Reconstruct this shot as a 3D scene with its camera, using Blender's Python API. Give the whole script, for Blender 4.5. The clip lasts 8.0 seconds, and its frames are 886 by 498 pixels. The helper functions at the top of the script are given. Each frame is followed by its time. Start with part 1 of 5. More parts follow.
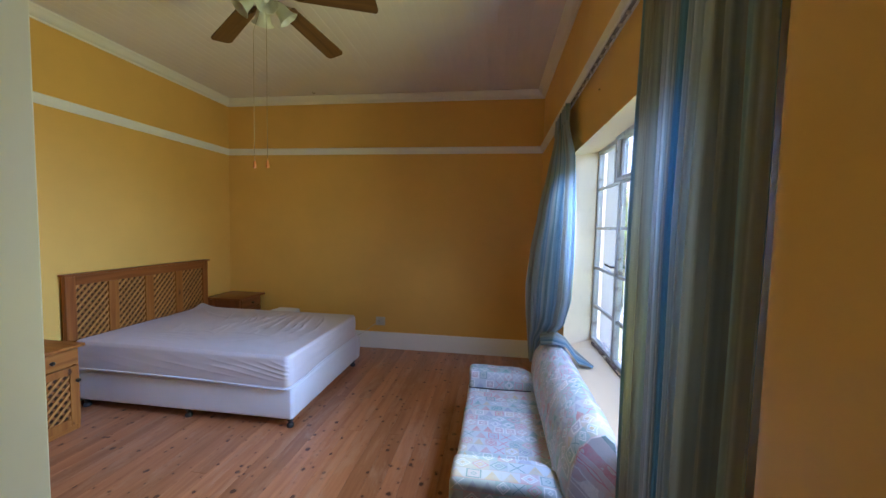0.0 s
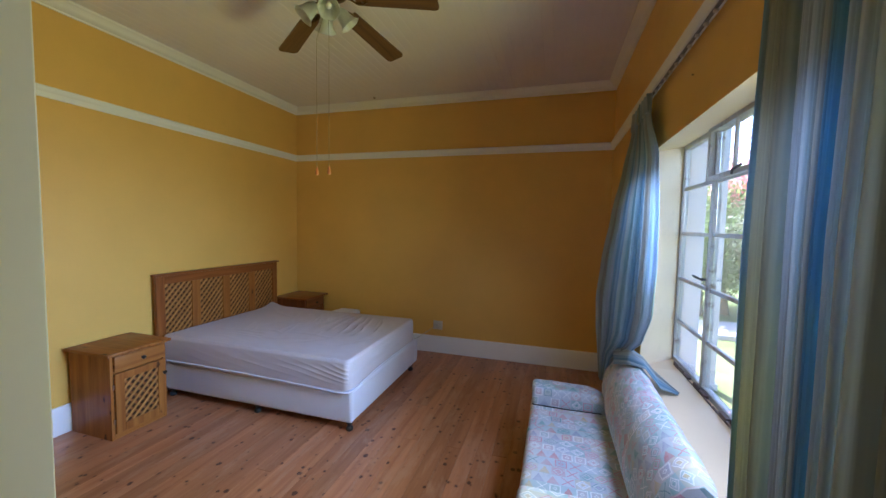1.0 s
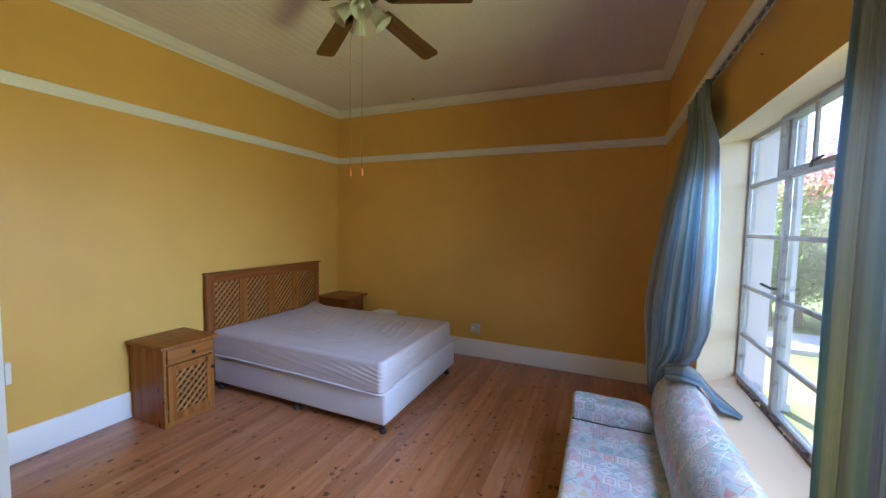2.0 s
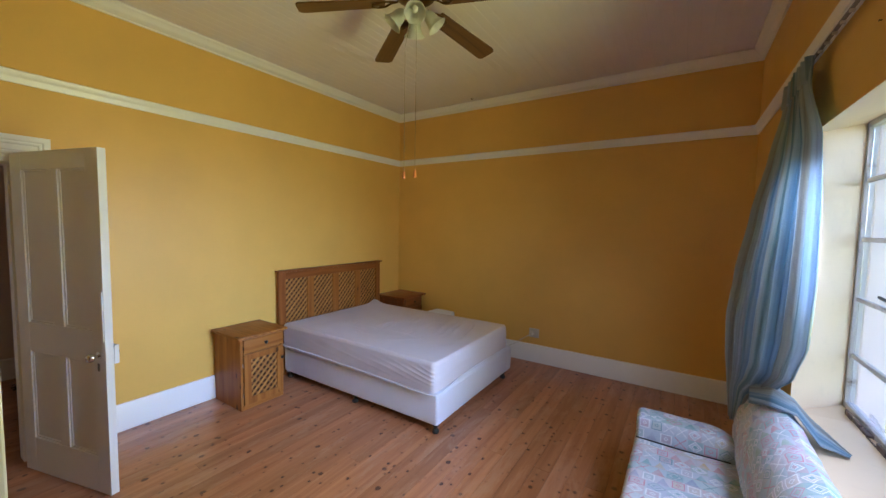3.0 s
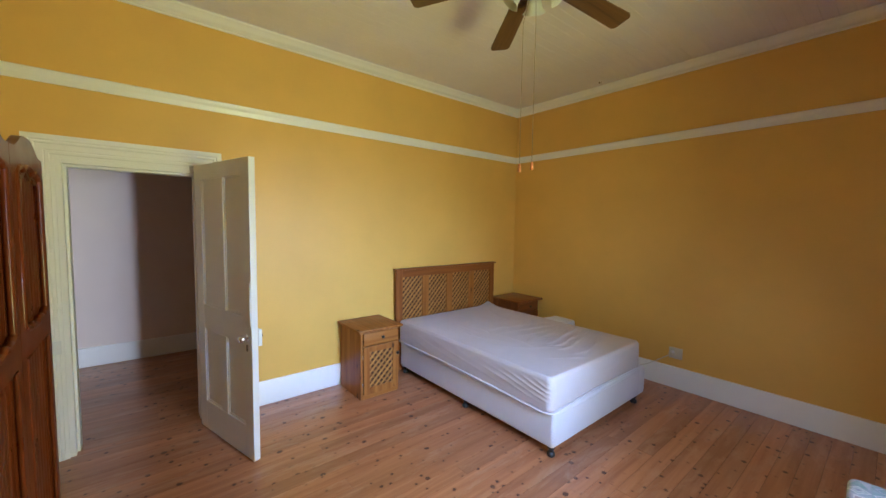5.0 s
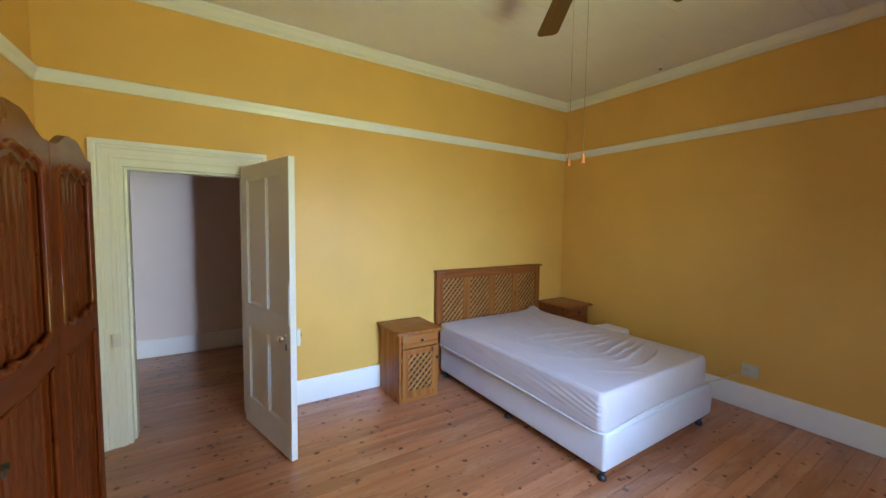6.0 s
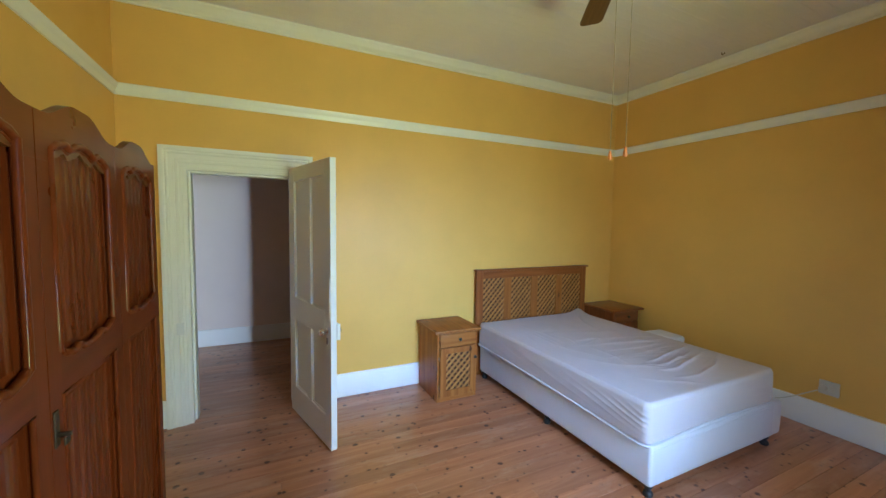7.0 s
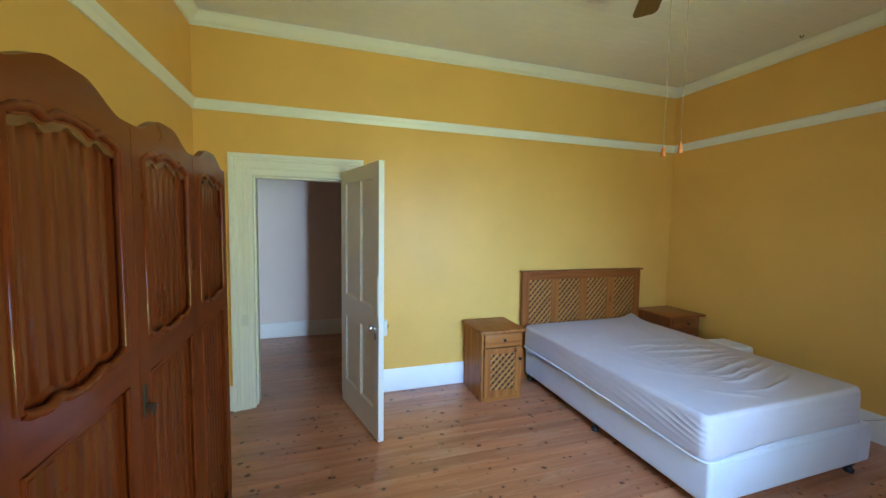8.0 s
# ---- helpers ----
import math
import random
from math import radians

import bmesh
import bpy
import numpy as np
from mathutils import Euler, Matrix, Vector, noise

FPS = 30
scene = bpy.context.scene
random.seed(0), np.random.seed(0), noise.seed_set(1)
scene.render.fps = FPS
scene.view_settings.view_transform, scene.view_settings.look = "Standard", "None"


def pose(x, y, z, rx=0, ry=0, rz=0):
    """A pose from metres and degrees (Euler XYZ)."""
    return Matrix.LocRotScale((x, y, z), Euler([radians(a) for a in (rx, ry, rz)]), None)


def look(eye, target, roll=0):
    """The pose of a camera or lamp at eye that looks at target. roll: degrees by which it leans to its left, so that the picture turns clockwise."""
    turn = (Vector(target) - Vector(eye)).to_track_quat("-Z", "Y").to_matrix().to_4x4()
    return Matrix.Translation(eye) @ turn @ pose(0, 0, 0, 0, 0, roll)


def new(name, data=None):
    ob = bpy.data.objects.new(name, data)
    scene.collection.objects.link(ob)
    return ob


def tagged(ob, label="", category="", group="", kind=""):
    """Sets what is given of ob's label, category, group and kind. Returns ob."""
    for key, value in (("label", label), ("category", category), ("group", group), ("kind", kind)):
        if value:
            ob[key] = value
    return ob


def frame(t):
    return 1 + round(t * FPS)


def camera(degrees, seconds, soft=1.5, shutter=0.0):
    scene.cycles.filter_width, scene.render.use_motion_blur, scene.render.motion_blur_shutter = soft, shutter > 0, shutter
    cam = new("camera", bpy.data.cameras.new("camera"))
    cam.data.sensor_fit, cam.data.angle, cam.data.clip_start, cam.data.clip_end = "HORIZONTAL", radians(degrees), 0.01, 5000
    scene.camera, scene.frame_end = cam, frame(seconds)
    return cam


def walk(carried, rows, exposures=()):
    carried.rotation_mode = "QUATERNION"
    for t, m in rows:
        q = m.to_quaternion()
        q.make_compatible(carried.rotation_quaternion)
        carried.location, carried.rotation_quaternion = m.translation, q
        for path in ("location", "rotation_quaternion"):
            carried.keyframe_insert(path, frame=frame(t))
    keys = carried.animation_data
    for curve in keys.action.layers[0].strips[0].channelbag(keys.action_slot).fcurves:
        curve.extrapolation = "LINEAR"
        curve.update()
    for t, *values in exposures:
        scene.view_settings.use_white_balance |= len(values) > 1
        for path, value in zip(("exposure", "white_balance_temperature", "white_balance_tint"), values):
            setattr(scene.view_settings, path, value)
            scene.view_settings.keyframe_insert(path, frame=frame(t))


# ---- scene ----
cam = camera(100.1, 8.0)
PATH = [
    (0, (3.559, 0.605, 1.59), (3.283, 2.582, 1.469), 1.2),
    (0.5, (3.567, 0.66, 1.604), (3.127, 2.607, 1.478), 1.1),
    (1, (3.508, 0.726, 1.627), (2.935, 2.638, 1.499), 1.1),
    (2.5, (3.559, 0.856, 1.634), (2.638, 2.627, 1.505), 1.0),
    (3, (3.58, 0.881, 1.64), (2.495, 2.556, 1.508), 1.0),
    (3.5, (3.59, 0.898, 1.65), (2.355, 2.465, 1.514), 1.0),
    (4, (3.595, 0.917, 1.648), (2.238, 2.379, 1.513), 0.8),
    (4.5, (3.548, 0.976, 1.634), (2.089, 2.337, 1.498), 0.8),
    (6, (3.382, 1.144, 1.612), (1.695, 2.21, 1.481), 0.8),
    (6.5, (3.384, 1.191, 1.608), (1.638, 2.157, 1.473), 0.9),
    (7, (3.404, 1.212, 1.6), (1.597, 2.058, 1.467), 0.8),
    (7.5, (3.43, 1.219, 1.6), (1.57, 1.942, 1.469), 0.8),
    (8, (3.441, 1.221, 1.597), (1.54, 1.828, 1.465), 0.8),
]
EXPOSURE = [(0, 2.9, 5250, 23), (1.0, 2.77, 5290, 23), (2.5, 2.9, 5470, 24), (3.5, 3.15, 5700, 26), (4.5, 3.3, 5600, 24), (6.5, 3.3, 5150, 16), (8, 3.3, 4850, 9)]
walk(cam, [(t, look(eye, target, roll)) for t, eye, target, roll in PATH], EXPOSURE)

# ---- world, sun, exposure ----
SUN_EL, SUN_AZ = 54.0, -22.0
world = bpy.data.worlds.new("sky")
scene.world = world
world.use_nodes = True
wn = world.node_tree
sky = wn.nodes.new("ShaderNodeTexSky")
sky.sky_type = "NISHITA"
sky.sun_disc = False
sky.sun_elevation = radians(SUN_EL)
sky.sun_rotation = radians(SUN_AZ)
wn.links.new(sky.outputs["Color"], wn.nodes["Background"].inputs["Color"])
wn.nodes["Background"].inputs["Strength"].default_value = 0.15

sun = new("sun", bpy.data.lights.new("sun", "SUN"))
sun.data.energy, sun.data.angle, sun.data.color = 5.0, radians(0.5), (1.0, 0.95, 0.86)
SUN_DIR = Vector((math.sin(radians(SUN_AZ)) * math.cos(radians(SUN_EL)), math.cos(radians(SUN_AZ)) * math.cos(radians(SUN_EL)), math.sin(radians(SUN_EL))))
sun.matrix_world = look(SUN_DIR * 30, (0, 0, 0))


def opening_lamp(name, place, target, width, height, watts, colour, spread=120):
    """An area lamp that stands in for daylight in an opening."""
    data = bpy.data.lights.new(name, "AREA")
    data.shape, data.size, data.size_y, data.energy, data.color = "RECTANGLE", width, height, watts, colour
    data.spread = radians(spread)
    ob = new(name, data)
    ob.matrix_world = look(place, target)
    return ob


# added lamp in an unseen partition gap; it brightens part of the hall
opening_lamp("hall_fill_light", (2.88, -1.95, 1.5), (0.0, -1.0, 1.5), 0.12, 1.2, 4.3, (0.80, 0.92, 1.0))
# sky from above and sunlit ground from below, in the window's opening behind the drawn curtain
opening_lamp("window_sky_light", (4.228, 2.43, 1.80), (3.316, 2.41, 1.16), 1.98, 0.34, 3.5, (0.66, 0.81, 1.0), 136)
# the low band of open sky between the eaves and the trees
opening_lamp("window_low_sky_light", (4.235, 2.60, 1.62), (3.235, 2.68, 1.31), 1.0, 0.50, 1.6, (0.32, 0.56, 1.0), 58)
opening_lamp("window_ground_light", (4.255, 2.52, 1.14), (3.341, 2.32, 1.42), 0.90, 0.42, 3.0, (0.98, 0.98, 0.26), 128)

# ---- materials ----


def start(name, rough=0.6, metal=0.0, spec=0.5):
    m = bpy.data.materials.new(name)
    m.use_nodes = True
    b = m.node_tree.nodes["Principled BSDF"]
    b.inputs["Roughness"].default_value = rough
    b.inputs["Metallic"].default_value = metal
    b.inputs["Specular IOR Level"].default_value = spec
    return m, m.node_tree, b


def coords(nt, scale=(1, 1, 1), random_shift=0.0, uv=False, rot=(0, 0, 0)):
    tc = nt.nodes.new("ShaderNodeTexCoord")
    out = tc.outputs["UV" if uv else "Object"]
    if random_shift:
        info = nt.nodes.new("ShaderNodeObjectInfo")
        mul = nt.nodes.new("ShaderNodeMath")
        mul.operation = "MULTIPLY"
        mul.inputs[1].default_value = random_shift
        nt.links.new(info.outputs["Random"], mul.inputs[0])
        add = nt.nodes.new("ShaderNodeVectorMath")
        add.operation = "ADD"
        nt.links.new(out, add.inputs[0])
        nt.links.new(mul.outputs[0], add.inputs[1])
        out = add.outputs[0]
    mp = nt.nodes.new("ShaderNodeMapping")
    mp.inputs["Scale"].default_value = scale
    mp.inputs["Rotation"].default_value = rot
    nt.links.new(out, mp.inputs["Vector"])
    return mp.outputs["Vector"]


def noise_of(nt, vec, scale, detail=4.0, rough=0.55, distort=0.0):
    n = nt.nodes.new("ShaderNodeTexNoise")
    n.inputs["Scale"].default_value, n.inputs["Detail"].default_value = scale, detail
    n.inputs["Roughness"].default_value, n.inputs["Distortion"].default_value = rough, distort
    nt.links.new(vec, n.inputs["Vector"])
    return n.outputs["Fac"]


def ramp_of(nt, fac, stops, kind="LINEAR"):
    r = nt.nodes.new("ShaderNodeValToRGB")
    r.color_ramp.interpolation = kind
    els = r.color_ramp.elements
    while len(els) < len(stops):
        els.new(0.5)
    for e, (p, c) in zip(els, stops):
        e.position, e.color = p, (*c, 1.0) if len(c) == 3 else c
    nt.links.new(fac, r.inputs["Fac"])
    return r.outputs["Color"]


def put_in(nt, value, socket):
    if hasattr(value, "is_output"):
        nt.links.new(value, socket)
    else:
        socket.default_value = (*value, 1.0) if isinstance(value, tuple) and len(value) == 3 else value


def mix_of(nt, fac, a, b, mode="MIX"):
    n = nt.nodes.new("ShaderNodeMix")
    n.data_type, n.blend_type = "RGBA", mode
    put_in(nt, fac, n.inputs[0])
    put_in(nt, a, n.inputs[6])
    put_in(nt, b, n.inputs[7])
    return n.outputs[2]


def math_of(nt, op, a, b=0.0, c=0.0):
    n = nt.nodes.new("ShaderNodeMath")
    n.operation = op
    put_in(nt, a, n.inputs[0])
    put_in(nt, b, n.inputs[1])
    put_in(nt, c, n.inputs[2])
    return n.outputs[0]


def bump_of(nt, b, height, strength, distance=0.01):
    n = nt.nodes.new("ShaderNodeBump")
    n.inputs["Strength"].default_value, n.inputs["Distance"].default_value = strength, distance
    nt.links.new(height, n.inputs["Height"])
    nt.links.new(n.outputs["Normal"], b.inputs["Normal"])


def shade(c, k):
    return tuple(min(1.0, v * k) for v in c)


def paint(name, col, rough=0.6, large=0.06, fine=0.04, bump=0.12, fine_scale=55.0, spec=0.5, dirt=None):
    m, nt, b = start(name, rough, 0.0, spec)
    v = coords(nt)
    a = ramp_of(nt, noise_of(nt, v, 1.7, 3), [(0.3, shade(col, 1 - large)), (0.7, shade(col, 1 + large))])
    f = noise_of(nt, v, fine_scale, 3)
    c = mix_of(nt, math_of(nt, "MULTIPLY", f, fine * 2), a, shade(col, 0.72))
    if dirt:
        g = ramp_of(nt, noise_of(nt, v, 9.0, 6, 0.7), [(0.56, (0, 0, 0)), (0.7, (1, 1, 1))])
        c = mix_of(nt, math_of(nt, "MULTIPLY", g, dirt[1]), c, dirt[0])
    nt.links.new(c, b.inputs["Base Color"])
    r = nt.nodes.new("ShaderNodeMapRange")
    r.inputs["To Min"].default_value, r.inputs["To Max"].default_value = rough - 0.08, min(1.0, rough + 0.1)
    nt.links.new(noise_of(nt, v, 6.0, 4), r.inputs["Value"])
    nt.links.new(r.outputs["Result"], b.inputs["Roughness"])
    bump_of(nt, b, noise_of(nt, v, fine_scale, 4), bump, 0.004)
    return m


def wood(name, dark, light, axis, rough=0.4, knots=0.0, grain=1.0, coat=0.0, spread=0.12, knot_col=(0.05, 0.02, 0.01), knot_scale=3.0, flat=None, stretch=1.0, fine=0.35, spec=0.5, scuff=None, gloss=0.25):
    m, nt, b = start(name, rough, 0.0, spec)
    sc = [16.0 * grain] * 3
    sc[axis] = 0.9 * grain
    v = coords(nt, tuple(sc), 71.0)
    n1 = noise_of(nt, v, 1.0, 5, 0.6, 0.6)
    sc2 = [60.0 * grain] * 3
    sc2[axis] = 2.5 * grain
    n2 = noise_of(nt, coords(nt, tuple(sc2), 71.0), 1.0, 3, 0.6)
    c = ramp_of(nt, n1, [(0.28, dark), (0.5, tuple((p + q) / 2 for p, q in zip(dark, light))), (0.72, light)])
    c = mix_of(nt, math_of(nt, "MULTIPLY", n2, fine), c, shade(dark, 0.75))
    info = nt.nodes.new("ShaderNodeObjectInfo")
    r = nt.nodes.new("ShaderNodeMapRange")
    r.inputs["To Min"].default_value, r.inputs["To Max"].default_value = 1 - spread, 1 + spread
    nt.links.new(info.outputs["Random"], r.inputs["Value"])
    c = mix_of(nt, 1.0, c, r.outputs["Result"], "MULTIPLY")
    if knots:
        sk = [knot_scale * 2.6] * 3
        sk[axis] = knot_scale * stretch
        if flat is not None:
            sk[flat] = 0.0
        vk = coords(nt, tuple(sk), 71.0)
        wob = noise_of(nt, coords(nt, (34, 34, 34), 71.0), 1.0, 3)
        vo = nt.nodes.new("ShaderNodeTexVoronoi")
        vo.inputs["Scale"].default_value = 1.0
        nt.links.new(vk, vo.inputs["Vector"])
        sep = nt.nodes.new("ShaderNodeSeparateColor")
        nt.links.new(vo.outputs["Color"], sep.inputs["Color"])
        gate = math_of(nt, "GREATER_THAN", sep.outputs[0], 1.0 - knots)
        size = math_of(nt, "MULTIPLY_ADD", math_of(nt, "POWER", sep.outputs[1], 2.2), 0.20, 0.145)
        d = math_of(nt, "MULTIPLY_ADD", wob, 0.26, math_of(nt, "SUBTRACT", vo.outputs["Distance"], size))
        halo = ramp_of(nt, d, [(0.06, (1, 1, 1)), (0.30, (0, 0, 0))])
        core = ramp_of(nt, d, [(0.05, (1, 1, 1)), (0.12, (0, 0, 0))])
        c = mix_of(nt, math_of(nt, "MULTIPLY", math_of(nt, "MULTIPLY", halo, gate), 0.35), c, shade(dark, 0.6))
        c = mix_of(nt, math_of(nt, "MULTIPLY", core, gate), c, knot_col)
    if scuff:
        wear = ramp_of(nt, noise_of(nt, coords(nt, (9, 2.2, 1), 71.0), 1.0, 6, 0.68, 0.4), [(0.50, (0, 0, 0)), (0.72, (1, 1, 1))])
        c = mix_of(nt, math_of(nt, "MULTIPLY", wear, 0.55), c, scuff)
    nt.links.new(c, b.inputs["Base Color"])
    b.inputs["Coat Weight"].default_value = coat
    b.inputs["Coat Roughness"].default_value = gloss
    rr = nt.nodes.new("ShaderNodeMapRange")
    rr.inputs["To Min"].default_value, rr.inputs["To Max"].default_value = rough - 0.08, rough + 0.14
    nt.links.new(noise_of(nt, coords(nt), 7.0, 4), rr.inputs["Value"])
    nt.links.new(rr.outputs["Result"], b.inputs["Roughness"])
    bump_of(nt, b, n2, 0.15, 0.002)
    return m


def cloth(name, col, weave=420.0, rough=0.9, large=0.05, bump=0.25):
    m, nt, b = start(name, rough, 0.0, 0.2)
    v = coords(nt)
    c = ramp_of(nt, noise_of(nt, v, 4.0, 4), [(0.3, shade(col, 1 - large)), (0.7, shade(col, 1 + large))])
    nt.links.new(c, b.inputs["Base Color"])
    b.inputs["Sheen Weight"].default_value = 0.15
    bump_of(nt, b, noise_of(nt, v, weave, 2), bump, 0.001)
    return m


def metal(name, col, rough=0.3, dirt=0.3):
    m, nt, b = start(name, rough, 1.0)
    v = coords(nt)
    c = mix_of(nt, math_of(nt, "MULTIPLY", noise_of(nt, v, 40.0, 4), dirt), col, shade(col, 0.3))
    nt.links.new(c, b.inputs["Base Color"])
    return m


def glass(name, rough=0.0):
    m, nt, b = start(name, rough)
    b.inputs["Transmission Weight"].default_value = 1.0
    b.inputs["IOR"].default_value = 1.45
    b.inputs["Base Color"].default_value = (0.97, 0.985, 0.98, 1)
    return m


YELLOW = (0.80, 0.480, 0.096)
wall_paint = paint("mustard_yellow_wall_paint", YELLOW, 0.46, 0.045, 0.05, 0.08, 45.0, 0.45)
satin = wall_paint.node_tree.nodes["Principled BSDF"]
satin.inputs["Coat Weight"].default_value, satin.inputs["Coat Roughness"].default_value, satin.inputs["Coat IOR"].default_value = 0.10, 0.5, 1.5
reveal_paint = paint("cream_reveal_paint", (0.80, 0.60, 0.37), 0.55, 0.03, 0.03, 0.10, dirt=((0.5, 0.38, 0.22), 0.15))
trim_paint = paint("white_gloss_trim_paint", (0.89, 0.88, 0.835), 0.33, 0.015, 0.015, 0.04, dirt=((0.6, 0.55, 0.47), 0.05))
door_paint = paint("off_white_door_paint", (0.805, 0.795, 0.755), 0.36, 0.02, 0.02, 0.05, dirt=((0.6, 0.55, 0.47), 0.06))
ceiling_paint = paint("white_ceiling_paint", (0.80, 0.765, 0.795), 0.5, 0.03, 0.02, 0.05)
hall_paint = paint("grey_white_hall_paint", (0.82, 0.70, 0.62), 0.6, 0.03, 0.03, 0.1)
plain_wall = paint("pale_outer_plaster", (0.72, 0.71, 0.70), 0.8, 0.06, 0.05, 0.3)
floor_wood = wood("pine_floorboard", (0.355, 0.128, 0.046), (0.60, 0.272, 0.122), 1, 0.32, 0.62, 1.0, 0.45, 0.17, (0.085, 0.021, 0.007), 6.6, 2, 2.4, scuff=(0.58, 0.355, 0.22))
gap_dark = paint("dark_subfloor", (0.05, 0.03, 0.02), 0.9)
PINE_D, PINE_L = (0.25, 0.084, 0.015), (0.47, 0.185, 0.036)
RED_D, RED_L = (0.15, 0.038, 0.008), (0.30, 0.085, 0.016)
pine = [wood("honey_pine_" + "xyz"[i], PINE_D, PINE_L, i, 0.42, 0.18, 1.6, 0.08, 0.08, (0.09, 0.035, 0.012), 6.0, spec=0.2) for i in range(3)]
red_pine = [wood("red_stained_pine_" + "xyz"[i], RED_D, RED_L, i, 0.35, 0.0, 1.6, 0.35, 0.08) for i in range(3)]
pine_deep = [wood("deep_honey_pine_" + "xyz"[i], (0.20, 0.058, 0.010), (0.39, 0.13, 0.023), i, 0.42, 0.12, 1.6, 0.08, 0.06, (0.07, 0.026, 0.01), 6.0, spec=0.3) for i in range(3)]
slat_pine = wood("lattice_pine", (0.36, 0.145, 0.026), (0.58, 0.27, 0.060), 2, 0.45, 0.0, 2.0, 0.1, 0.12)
# darker copy for the rear slats, with their shade put into the colour
slat_shaded = wood("lattice_shaded_pine", (0.20, 0.066, 0.011), (0.34, 0.125, 0.024), 2, 0.5, 0.0, 2.0, 0.1, 0.12)
# very dark boards behind the slats make the lattice gaps read dark
dark_backing = paint("dark_brown_backing", (0.055, 0.020, 0.006), 0.8)
red_wood = [wood("red_brown_wardrobe_wood_" + "xyz"[i], (0.105, 0.0195, 0.0030), (0.185, 0.039, 0.0062), i, 0.28, 0.0, 0.7, 0.32, 0.05, fine=0.18, spec=0.10, gloss=0.14) for i in range(3)]
# gold-brown colours in both the wear and the lit underside of the scallops
worn_lit_wood = wood("worn_lit_gold_brown_wood", (0.085, 0.026, 0.006), (0.21, 0.085, 0.024), 0, 0.35, 0.0, 2.5, 0.5, 0.05)
blade_wood = wood("dark_blade_veneer", (0.075, 0.034, 0.008), (0.175, 0.085, 0.022), 0, 0.4, 0.0, 2.2, 0.2, 0.05)
brass = metal("aged_brass", (0.55, 0.38, 0.16), 0.28)
dark_brass = metal("dark_bronze", (0.16, 0.10, 0.05), 0.35)
chrome = metal("worn_chrome", (0.75, 0.74, 0.72), 0.18, 0.2)
iron = metal("dull_iron", (0.16, 0.145, 0.13), 0.45)
black_plastic = paint("black_plastic", (0.02, 0.02, 0.022), 0.4)
white_plastic = paint("white_plastic", (0.78, 0.78, 0.77), 0.35, 0.02, 0.02, 0.03)
rail_shade = paint("dark_grey_rail_shade", (0.20, 0.19, 0.18), 0.5, 0.03, 0.03, 0.03)
cream_plastic = paint("aged_cream_plastic", (0.60, 0.57, 0.47), 0.4, 0.03, 0.03, 0.03)
knob_black = paint("dark_knob", (0.015, 0.012, 0.01), 0.3)
orange_wood = paint("orange_pull_wood", (0.55, 0.17, 0.03), 0.35)
sheet_cloth = cloth("pale_grey_fitted_sheet", (0.60, 0.535, 0.525), 500, 0.92, 0.03, 0.15)
base_cloth = cloth("white_bed_base_fabric", (0.70, 0.69, 0.72), 350, 0.85, 0.03, 0.2)
bedding_cloth = cloth("white_folded_bedding", (0.75, 0.75, 0.77), 300, 0.9, 0.04, 0.3)
cord_fibre = cloth("pale_brown_cord", (0.30, 0.23, 0.14), 600, 0.8)
rug_cloth = cloth("dark_rug_wool", (0.03, 0.02, 0.016), 200, 0.95, 0.2, 0.6)
steel_paint = paint("chipped_white_steel_paint", (0.50, 0.46, 0.41), 0.5, 0.10, 0.12, 0.4, 60, dirt=((0.15, 0.09, 0.055), 0.9))
rust_flakes = paint("rusty_flaking_paint", (0.17, 0.12, 0.10), 0.8, 0.3, 0.3, 0.8, 40, dirt=((0.62, 0.60, 0.58), 0.8))
hardware_paint = paint("dark_worn_hardware_paint", (0.07, 0.06, 0.055), 0.6)
pane_glass = glass("window_glass")


def frosted():
    m, nt, b = start("frosted_shade_glass", 0.35)
    b.inputs["Base Color"].default_value = (0.84, 0.86, 0.78, 1)
    b.inputs["Subsurface Weight"].default_value = 0.0
    b.inputs["Transmission Weight"].default_value = 0.55
    bump_of(nt, b, noise_of(nt, coords(nt), 40, 3), 0.1)
    return m


shade_glass = frosted()


CLOTH_BANDS = [(0.00, (0.46, 0.59, 0.73)), (0.07, (0.27, 0.42, 0.61)), (0.12, (0.60, 0.69, 0.76)), (0.19, (0.66, 0.70, 0.71)), (0.25, (0.43, 0.42, 0.39)), (0.31, (0.50, 0.46, 0.41)),
               (0.36, (0.67, 0.71, 0.72)), (0.42, (0.32, 0.44, 0.47)), (0.49, (0.20, 0.34, 0.38)), (0.54, (0.58, 0.69, 0.75)), (0.62, (0.66, 0.72, 0.82)), (0.71, (0.59, 0.67, 0.80)),
               (0.76, (0.33, 0.44, 0.55)), (0.82, (0.62, 0.70, 0.76)), (0.89, (0.29, 0.46, 0.60)), (0.95, (0.16, 0.33, 0.47)), (1.0, (0.46, 0.59, 0.73))]


